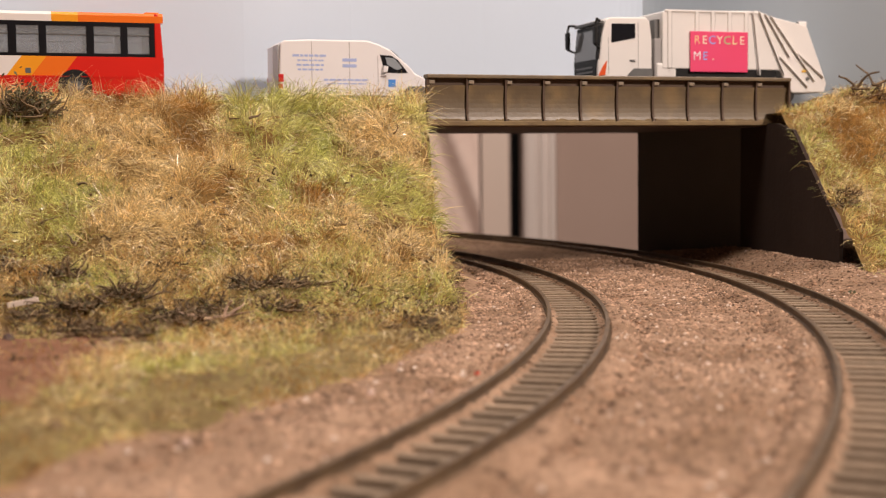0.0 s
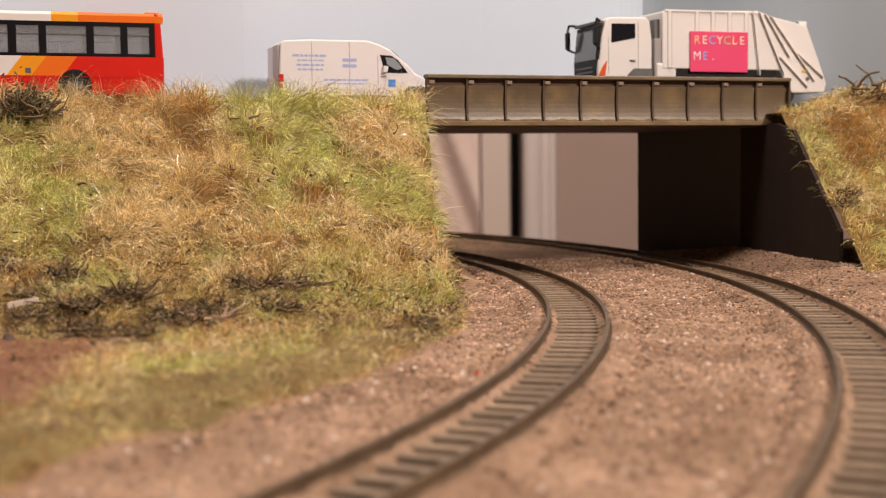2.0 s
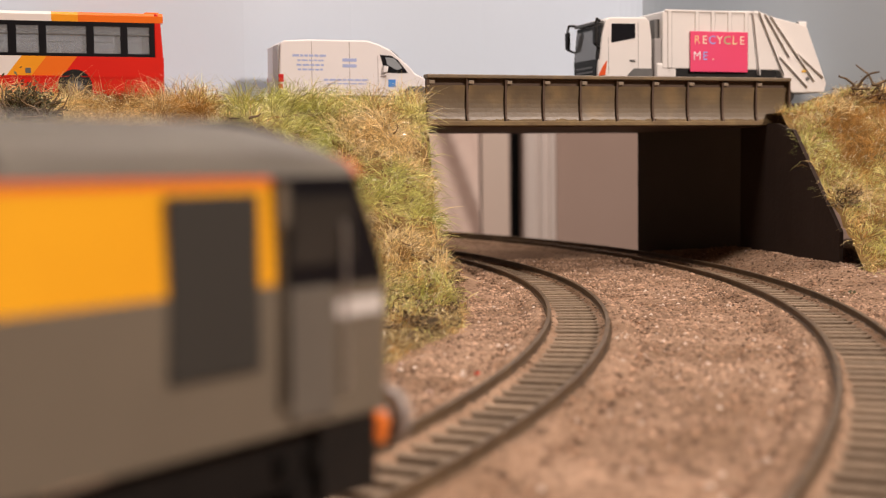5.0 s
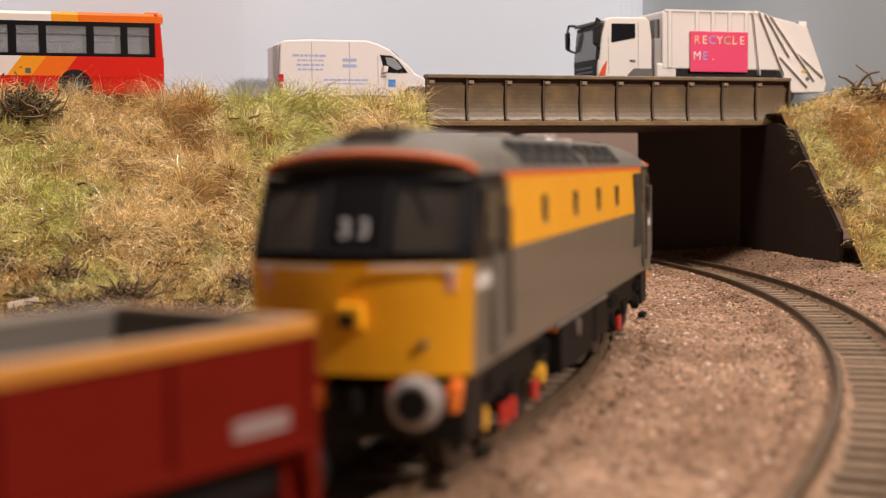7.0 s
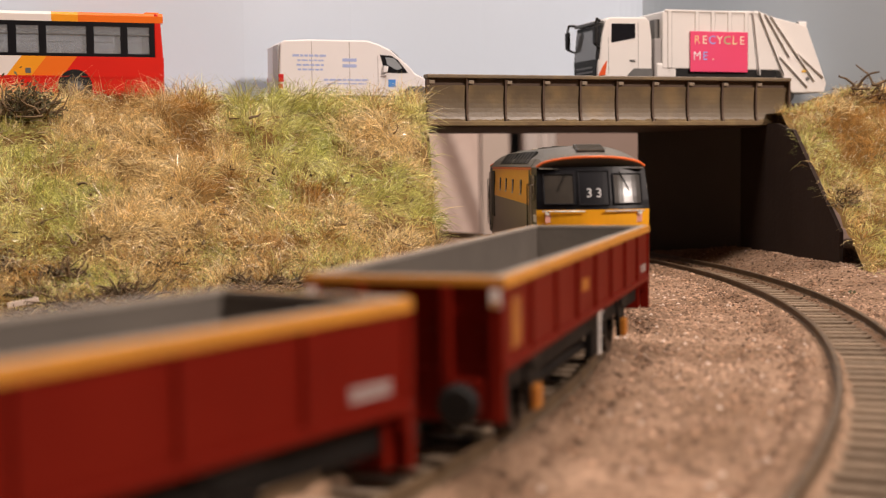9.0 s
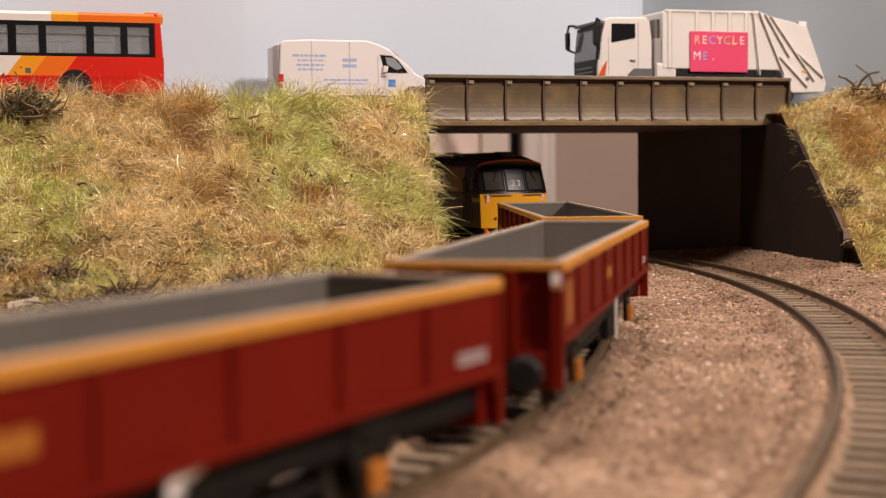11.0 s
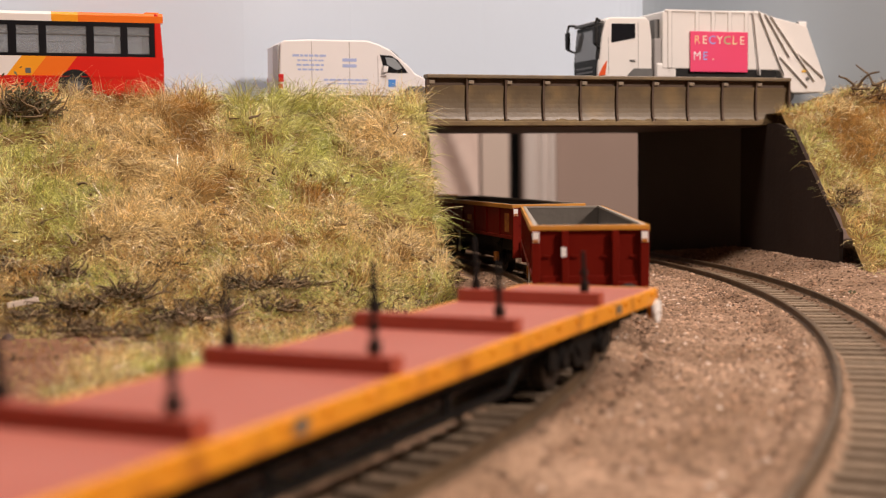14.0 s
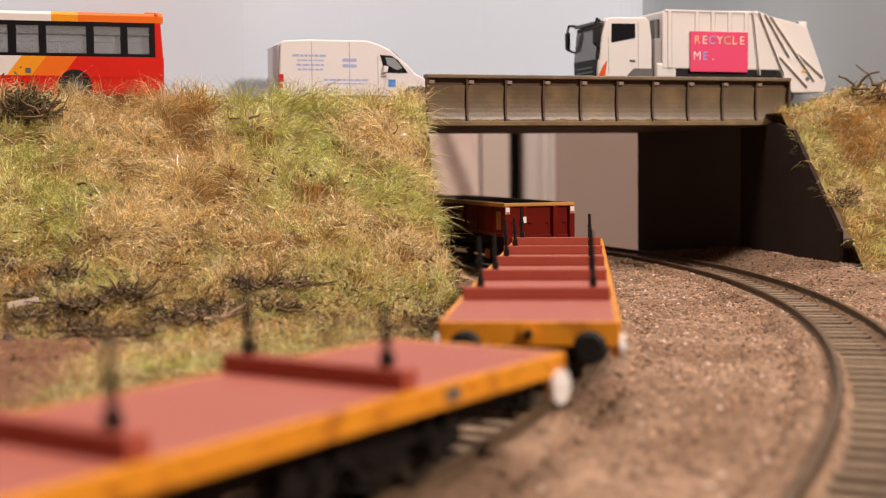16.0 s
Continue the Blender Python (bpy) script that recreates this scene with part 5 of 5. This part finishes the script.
def bus():
    t = road_vehicle("bus", 29, "red, orange and white single-deck bus on the road", "bus")
    X0, X1, W, H = -238.0, -100.2, 32.0, 35.4
    arch = [(-134.3, 5.0), (-214.0, 5.0)]

    def skirt(xa, xb, za, zb, lean, mat):
        """A leaning band of the side's paint, cut away over the wheel arches."""
        for sy in (0, 1):
            bm = bmesh.new()
            y0, y1 = (0.0, 0.8) if sy == 0 else (W - 0.8, W)
            prism(bm, [(xa - lean, za), (xb - lean if xb < X1 else X1, za), (xb if xb < X1 else X1, zb), (xa, zb)], y0, y1, axis="y")
            part("side_panel", bm, mat, t)
    bands = [(X0, -153.8, BUS_WHITE, 0), (-153.8, -144.6, BUS_AMBER, 6), (-144.6, -133.2, BUS_ORANGE, 6), (-133.2, X1, BUS_RED, 6)]
    for xa, xb, mat, lean in bands:
        if xa > X0:
            skirt(xa, xb, 10.2, 18.0, lean, mat)
    # the white end starts square and ends in the same lean
    for y0, y1 in ((0.0, 0.8), (W - 0.8, W)):
        slab([(X0, 10.2), (-159.8, 10.2), (-153.8, 18.0), (X0, 18.0)], y0, y1, BUS_WHITE, t, "side_panel")
        # lower skirt with the wheel arch
        outline = [(X1, 2.2), (X1, 10.1)]
        pts = [(X0, 10.1), (X0, 2.2)]
        for cx, cr in sorted(arch):
            for k in range(13):
                a = math.pi - math.pi * k / 12
                pts.append((cx + 5.6 * math.cos(a), max(2.2, 3.6 + 5.6 * math.sin(a))))
        slab(outline + pts, y0 + 0.02, y1 - 0.02, BUS_RED, t, "skirt", "red lower skirt")
        slab([(X0, 10.0), (X1, 10.0), (X1, 10.5), (X0, 10.5)], y0 - 0.15, y1 + 0.15, BUS_RED, t, "rubbing_strip")
        # window band: black surround with glazed openings
        panes = [(-234, -198), (-195, -180), (-177, -158.6), (-155.6, -147.2), (-144.6, -129.6), (-126.8, -116.6), (-114.0, -105.6)]
        edges = [X0] + [v for p in panes for v in p] + [-103.6]
        for a, b in zip(edges[0::2], edges[1::2]):
            slab([(a, 18.0), (b, 18.0), (b, 31.4), (a, 31.4)], y0, y1, LOCO_BLACK, t, "window_pillar")
        for a, b in panes:
            slab([(a, 18.0), (b, 18.0), (b, 19.2), (a, 19.2)], y0, y1, LOCO_BLACK, t, "window_rail")
            slab([(a, 29.8), (b, 29.8), (b, 31.4), (a, 31.4)], y0, y1, LOCO_BLACK, t, "window_rail")
            w = slab([(a, 19.2), (b, 19.2), (b, 29.8), (a, 29.8)], y0 + 0.3, y1 - 0.3, PANE, t, "window")
            w.visible_shadow = False
            slab([(a, 26.2), (b, 26.2), (b, 26.7), (a, 26.7)], y0 + 0.1, y1 - 0.1, GREY_PLASTIC, w, "vent_bar")
    for y0, y1 in ((0, W),):
        for k, (a, b, mat) in enumerate(((X0, -142.5, BUS_WHITE), (-142.5, -132.6, BUS_AMBER), (-132.6, X1, BUS_ORANGE))):
            bm = bmesh.new()
            prism(bm, [(0.0, 31.4), (0.0, 34.0), (1.2, 35.2), (3.0, H), (W - 3, H), (W - 1.2, 35.2), (W, 34.0), (W, 31.4)], a, b, axis="x")
            part("roof", bm, mat, t)
    slab([(-103.6, 2.2), (X1, 2.2), (X1 - 0.2, 20), (X1 - 1.0, 33.0), (X1 - 2.2, H - 0.3), (-103.6, H - 0.2)], 0.05, W - 0.05, BUS_RED, t, "rear_end", "red rear end", bevel=0.6)
    part("roof_pod", bx(X1 - 7.0, X1 - 1.0, 2, W - 2, H - 1.0, H + 0.5, bevel=0.7), BUS_ORANGE, t)
    part("front_end", bx(X0 - 1.5, X0, 0.2, W - 0.2, 2.2, H - 0.4, bevel=0.5), BUS_WHITE, t)
    part("floor", bx(X0, X1 - 1, 1, W - 1, 8.0, 9.0), GREY_PLASTIC, t)
    for k in range(11):
        x = X0 + 14 + k * 10.5
        for y in (4, 22):
            bm = bmesh.new()
            box(bm, x, x + 4.5, y, y + 6, 12, 14.5, bevel=0.4)
            box(bm, x, x + 1.3, y, y + 6, 14, 21.2, bevel=0.4)
            part("seat", bm, SEAT, t)
    part("emblem", bx(-152.6, -150.6, -0.12, 0.05, 11.4, 13.4, bevel=0.05), GREY_PLASTIC, t)
    for x in (-134.3, -214.0):
        for y0, y1, yw, turn in ((-0.15, 0.4, 1.2, 0), (W - 0.4, W + 0.15, W - 1.2, 180)):
            slab([(x + 6.4 * math.cos(math.pi * k / 14), 6.6 + 6.4 * math.sin(math.pi * k / 14)) for k in range(15)] + [(x - 6.4, 2.4), (x + 6.4, 2.4)], y0, y1, BLACK, t, "wheel_arch", "dark wheel arch")
            wheel("wheel", 5.4, 3.0, RUBBER, GREY_PLASTIC, t, at(x, yw, 5.4, turn))
    return t


def van():
    t = road_vehicle("van", 31, "white high-roof panel van with faint blue lettering", "van")
    W = 25.0
    side = [(-53.2, 3.0), (-53.6, 12), (-53.0, 24.6), (-51.5, 26.0), (-40, 26.5), (-16, 26.5), (-11.6, 25.2), (-6.2, 22.8), (1.8, 16.0), (4.5, 13.0), (8.4, 11.2), (10.2, 8.6),
            (10.6, 4.0), (10.0, 3.0)]
    body = slab(side, 0, W, WHITE_PAINT, t, "body", "glossy white van body", bevel=0.7)
    slab([(-10.9, 20.6), (-5.6, 20.2), (-3.2, 18.6), (1.3, 13.2), (-2, 13.0), (-8.6, 13.2), (-9.4, 15.5)], -0.12, 0.4, DARK_GLASS, t, "side_window", "black glazed cab window")
    # Grey patch over the dark window, a reflection painted as its own surface.
    slab([(-8.6, 19.6), (-4.6, 19.3), (-1.2, 15.2), (-3.6, 14.3), (-7.8, 16.5)], -0.2, 0.2, material("window_reflection_grey", (0.30, 0.32, 0.34), 0.08), t, "quarter_glass", "pale grey reflection painted on the side glass")
    slab([(-9.9, 13.2), (-8.0, 13.4), (-7.6, 15.6), (-9.5, 16.2)], -1.6, -0.3, WHITE_PAINT, t, "wing_mirror", bevel=0.2)
    bm = bmesh.new()
    prism(bm, [(-5.5, 23.0), (2.4, 15.9), (2.0, 15.4), (-6.0, 22.6)], 2, W - 2, axis="y")
    part("windscreen", bm, DARK_GLASS, t)
    # rear face
    for y in (1.2, 12.8):
        part("rear_door", bx(-53.9, -53.3, y, y + 11, 4.5, 24.4, bevel=0.2), material("van_rear_grey", (0.55, 0.53, 0.51), 0.5) if y < 2 else WHITE_PAINT, t)
    for y in (-0.1, W - 1.4):
        part("tail_lamp", bx(-53.9, -51.8, y, y + 1.5, 9.0, 12.2, bevel=0.2), TAIL_RED, t, "red tail lamp")
        part("tail_lamp", bx(-53.9, -52.2, y, y + 1.5, 6.0, 8.2, bevel=0.2), TAIL_RED, t, "red tail lamp")
    part("bumper", bx(8.6, 11.2, 0.6, W - 0.6, 2.6, 6.0, bevel=0.5), GREY_PLASTIC, t)
    slab([(-1.0, 3.0), (10.6, 3.0), (10.5, 6.2), (7.8, 7.6), (1.6, 7.6), (-0.6, 5.6)], -0.1, 1.2, GREY_PLASTIC, t, "wheel_arch")
    part("sill", bx(-52, -1, -0.08, 1.0, 2.4, 3.6), GREY_PLASTIC, t)
    for x in (-40.0, -24.0):
        part("door_seam", bx(x - 0.12, x + 0.12, -0.03, 0.2, 4, 25.6), GREY_MARK, t)
    part("door_seam", bx(-11.9, -11.7, -0.03, 0.2, 4, 20), GREY_MARK, t)
    part("door_handle", bx(-10.6, -8.2, -0.4, 0.0, 11.4, 12.1, bevel=0.15), GREY_MARK, t)
    rows = [(-48, -33.6, 19.4, 0.9), (-46.0, -35.0, 17.6, 0.6), (-46.4, -35.0, 15.6, 0.8), (-46.0, -35.4, 13.8, 0.7), (-35.0, -15.8, 9.6, 0.8), (-34, -17, 8.2, 0.5)]
    for a, b, z, h in rows:
        x = a
        r = random.Random(int(z * 10))
        while x < b:
            w = r.uniform(1.2, 3.0)
            part("lettering_bar", bx(x, min(b, x + w), -0.05, 0.1, z, z + h), BLUE_MARK, t, "faint blue lettering bar")
            x += w + 0.45
    for z in (17.6, 15.2):
        part("emblem_bar", bx(-27.0, -21.0, -0.05, 0.1, z, z + 1.3), BLUE_MARK, t)
    part("blue_square", bx(-7.4, -4.2, -0.06, 0.1, 7.2, 10.4), BLUE, t, "small bright blue square")
    road_wheels(t, (5.2, -41.0), W, 4.1)
    return t


def lorry():
    t = road_vehicle("refuse_lorry", 31, "white refuse collection lorry with a pink sign", "lorry")
    W = 27.0
    # cab
    cab = slab([(90.0, 8.0), (89.6, 18), (91.0, 30), (93.0, 37.6), (95.0, 38.9), (112.5, 39.2), (114.6, 37.5), (115.6, 30), (115.8, 8.0)], 0, W, LORRY_WHITE, t, "cab", "white lorry cab", bevel=0.7)
    slab([(95.6, 27.6), (95.8, 36.0), (107.4, 36.2), (107.4, 29.8)], -0.12, 0.4, DARK_GLASS, cab, "side_window")
    part("door_seam", bx(108.8, 109.0, -0.04, 0.2, 12, 36.6), LORRY_SEAM, cab)
    part("door_seam", bx(94.2, 94.4, -0.04, 0.2, 14, 30), LORRY_SEAM, cab)
    part("door_handle", bx(104.6, 107.4, -0.4, 0, 19.4, 20.2, bevel=0.15), GREY_PLASTIC, cab)
    bm = bmesh.new()
    prism(bm, [(88.9, 20.4), (90.4, 33.8), (91.2, 33.6), (89.8, 20.2)], 2.2, W - 2.2, axis="y")
    part("windscreen", bm, material("lorry_screen", (0.10, 0.10, 0.10), 0.08, coat=0.5), cab, "grey reflecting windscreen")
    part("front_grille", bx(88.9, 89.8, 1.6, W - 1.6, 8.6, 19.6, bevel=0.3), BLACK, cab, "black grille and bumper")
    for k in range(4):
        part("grille_bar", bx(88.6, 89.0, 5, W - 5, 10.6 + k * 2.0, 11.4 + k * 2.0), GREY_PLASTIC, cab)
    slab([(89.0, 18.6), (90.9, 35.6), (91.6, 35.4), (89.9, 18.4)], 0.9, W - 0.9, BLACK, cab, "windscreen_surround", "black windscreen surround")
    part("bumper", bx(88.2, 91.0, 0.5, W - 0.5, 6.2, 9.4, bevel=0.4), GREY_PLASTIC, cab, "dark grey front bumper")
    part("sun_visor", bx(89.6, 92.4, 0.6, W - 0.6, 36.0, 37.4, bevel=0.3), GREY_PLASTIC, cab, "dark sun visor over the windscreen")
    for y in (2.0, W - 6.0):
        part("headlamp", bx(88.4, 89.4, y, y + 4.0, 9.9, 12.2, bevel=0.3), SILVER, cab, "silver headlamp")
    part("front_corner", bx(89.2, 91.8, 0.1, 2.6, 8.4, 20.0, bevel=0.4), LORRY_WHITE, cab)
    slab([(89.2, 12.8), (92.6, 13.4), (93.4, 19.6), (91.6, 17.4)], -0.3, 1.2, AMBER, cab, "indicator_lamp", "orange-red corner lamp")
    for y, s in ((-2.2, 1), (W + 1.0, -1)):
        bm = bmesh.new()
        tube(bm, (90.6, 1.0 if s > 0 else W - 1, 37.2), (87.6, y, 37.6), 0.6, seg=8)
        tube(bm, (87.6, y, 37.6), (86.6, y, 34.0), 0.55, seg=8)
        tube(bm, (86.6, y, 26.6), (90.2, 0.6 if s > 0 else W - 0.6, 25.0), 0.5, seg=8)
        box(bm, 86.0, 87.6, y - 1.6, y + 1.2, 26.6, 34.4, bevel=0.5)
        part("wing_mirror", bm, BLACK, cab, "black door mirror on an arm")
    slab([(102.4, 7.6), (103.6, 13.4), (106.6, 16.4), (115.8, 16.4), (115.8, 7.6)], -0.25, 2.0, GREY_PLASTIC, cab, "wheel_arch", "dark grey wheel arch")
    # body
    slab([(118.6, 10), (118.6, 38.6), (121.6, 38.8), (121.6, 10)], 3, W - 3, GREY_PLASTIC, t, "cab_gap_frame")
    part("hydraulic_box", bx(117.4, 120.8, 0.8, 6.5, 12, 30, bevel=0.3), material("mid_grey_box", (0.33, 0.31, 0.30), 0.6), t, "grey box behind the cab")
    body = slab([(121.0, 16.6), (121.0, 41.8), (123.0, 42.6), (170.2, 43.4), (176.2, 41.2), (194.4, 37.6), (196.4, 36.4), (207.0, 10.6), (205.6, 6.4), (188.4, 6.0), (181.3, 16.4)], 0, W,
                LORRY_WHITE, t, "body", "ribbed white refuse body", bevel=0.5)
    for x in (124.4, 138.2, 146.4, 155.0, 163.6):
        part("body_rib", bx(x - 0.9, x + 0.9, -0.55, 0.3, 16.8, 42.2, bevel=0.2), LORRY_WHITE, body)
        part("rib_seam", bx(x + 0.9, x + 1.25, -0.06, 0.3, 16.8, 42.0), LORRY_SEAM, body)
    for (xa, za), (xb, zb) in (((166.4, 43.0), (170.0, 14.0)), ((169.6, 42.8), (183.0, 14.0)), ((176.0, 40.6), (199.6, 11.0)), ((173.0, 41.6), (186.0, 22.0)), ((190, 24), (204.6, 12.6)), ((181.0, 22.0), (196, 8.0))):
        d = Vector((xb - xa, 0, zb - za)).normalized()
        n = Vector((-d.z, 0, d.x))
        pts = [Vector((xa, 0, za)) + n * 0.2, Vector((xb, 0, zb)) + n * 0.2, Vector((xb, 0, zb)) - n * 0.2, Vector((xa, 0, za)) - n * 0.2]
        slab([(p.x, p.z) for p in pts], -0.1, 0.2, LORRY_SEAM, body, "tailgate_seam", "dark slanted seam")
        pts = [p + n * 0.9 for p in pts]
        slab([(p.x, p.z) for p in pts], -0.8, 0.2, LORRY_WHITE, body, "tailgate_rib")
    part("top_rail", bx(122, 170, -0.5, 0.5, 42.0, 42.9, bevel=0.2), LORRY_WHITE, body)
    part("hinge", bx(192.5, 197.0, 1, 5, 36.6, 39.4, bevel=0.8), LORRY_WHITE, body)
    part("hinge_pin", tb((191.5, 0.5, 38.2), (191.5, 6, 38.2), 0.7), BLACK, body)
    part("tail_marker", bx(193.5, 195.6, -0.35, 0.1, 15.6, 16.6), material("amber_marker", (0.75, 0.45, 0.05), 0.5), body, "small amber marker")
    part("tail_latch", tb((196.5, -0.5, 12.6), (196.5, 0.4, 12.6), 0.9, seg=12), GREY_PLASTIC, body)
    part("side_tank", bx(118.2, 128, 0.2, 6, 12.6, 19.0, bevel=0.7), LORRY_WHITE, t)
    part("side_guard", bx(120, 180, 0.6, 3, 10.6, 16.4, bevel=0.2), BLACK, t, "black chassis side")
    part("chassis", bx(96, 196, 8, W - 8, 6.5, 12.5), BLACK, t)
    # the sign
    sign = part("sign_board", bx(134.6, 164.2, -0.9, -0.4, 15.2, 33.4, bevel=0.12), PINK, t, "bright pink sign board")
    cream = material("sign_cream", (0.90, 0.72, 0.55), 0.6)
    tints = {"R": material("sign_yellow", (0.90, 0.55, 0.30), 0.6), "Y": cream, "L": material("sign_lime", (0.80, 0.80, 0.40), 0.6), "E": cream,
             "C": material("sign_blue", (0.35, 0.40, 0.85), 0.6), "M": material("sign_white", (0.90, 0.82, 0.85), 0.6), ".": cream}
    green = material("sign_green", (0.45, 0.55, 0.25), 0.6)
    for row, x0, z, step in (("RECYCLE", 138.0, 27.8, 3.85), ("ME.", 138.0, 20.6, 4.1)):
        for k, ch in enumerate(row):
            mat = green if k == 4 and row == "RECYCLE" else (tints["C"] if ch == "E" and row == "ME." else tints[ch])
            lettering("letter", ch, 5.4, mat, sign, at(x0 + k * step, -0.98, z) @ Matrix.Rotation(radians(90), 4, "X"), depth=0.05)
    road_wheels(t, (109.6, 172.0, 184.0), W, 6.0)
    return t


bus()
van()
lorry()

# Arc length of the locomotive's centre along the inner track, by time.
RUN = [(0.0, -860.0), (4.2, -458.0), (5.2, -360.0), (6.3, -250.0), (6.5, -230.0), (6.75, -204.0), (7.0, -178.0), (7.2, -158.0), (7.6, -117.5), (8.0, -76.5), (8.5, -29.5), (9.0, 17.5), (9.2, 35.5),
       (10.0, 116.0), (11.0, 220.0), (11.5, 270.5), (12.0, 320.0), (12.5, 369.5), (13.0, 420.0), (13.5, 469.5), (14.0, 517.5), (14.5, 564.5), (15.0, 611.0),
       (15.5, 659.0), (16.0, 710.0)]


def motions():
    times = np.arange(0, 16.01, 0.25)
    ts, ss = [a for a, _ in RUN], [b for _, b in RUN]
    for thing, offset, half, out in TRAIN:
        rows = []
        for t in times:
            s = float(np.interp(t, ts, ss)) + offset
            a = Vector(on_track(T1, s - half)[:2])
            b = Vector(on_track(T1, s + half)[:2])
            way = (b - a).normalized()
            c = (a + b) / 2 + Vector((way.y, -way.x)) * out
            rows.append((float(t), at(c.x, c.y, 0, math.degrees(math.atan2(b.y - a.y, b.x - a.x)))))
        walk(thing, rows)


motions()
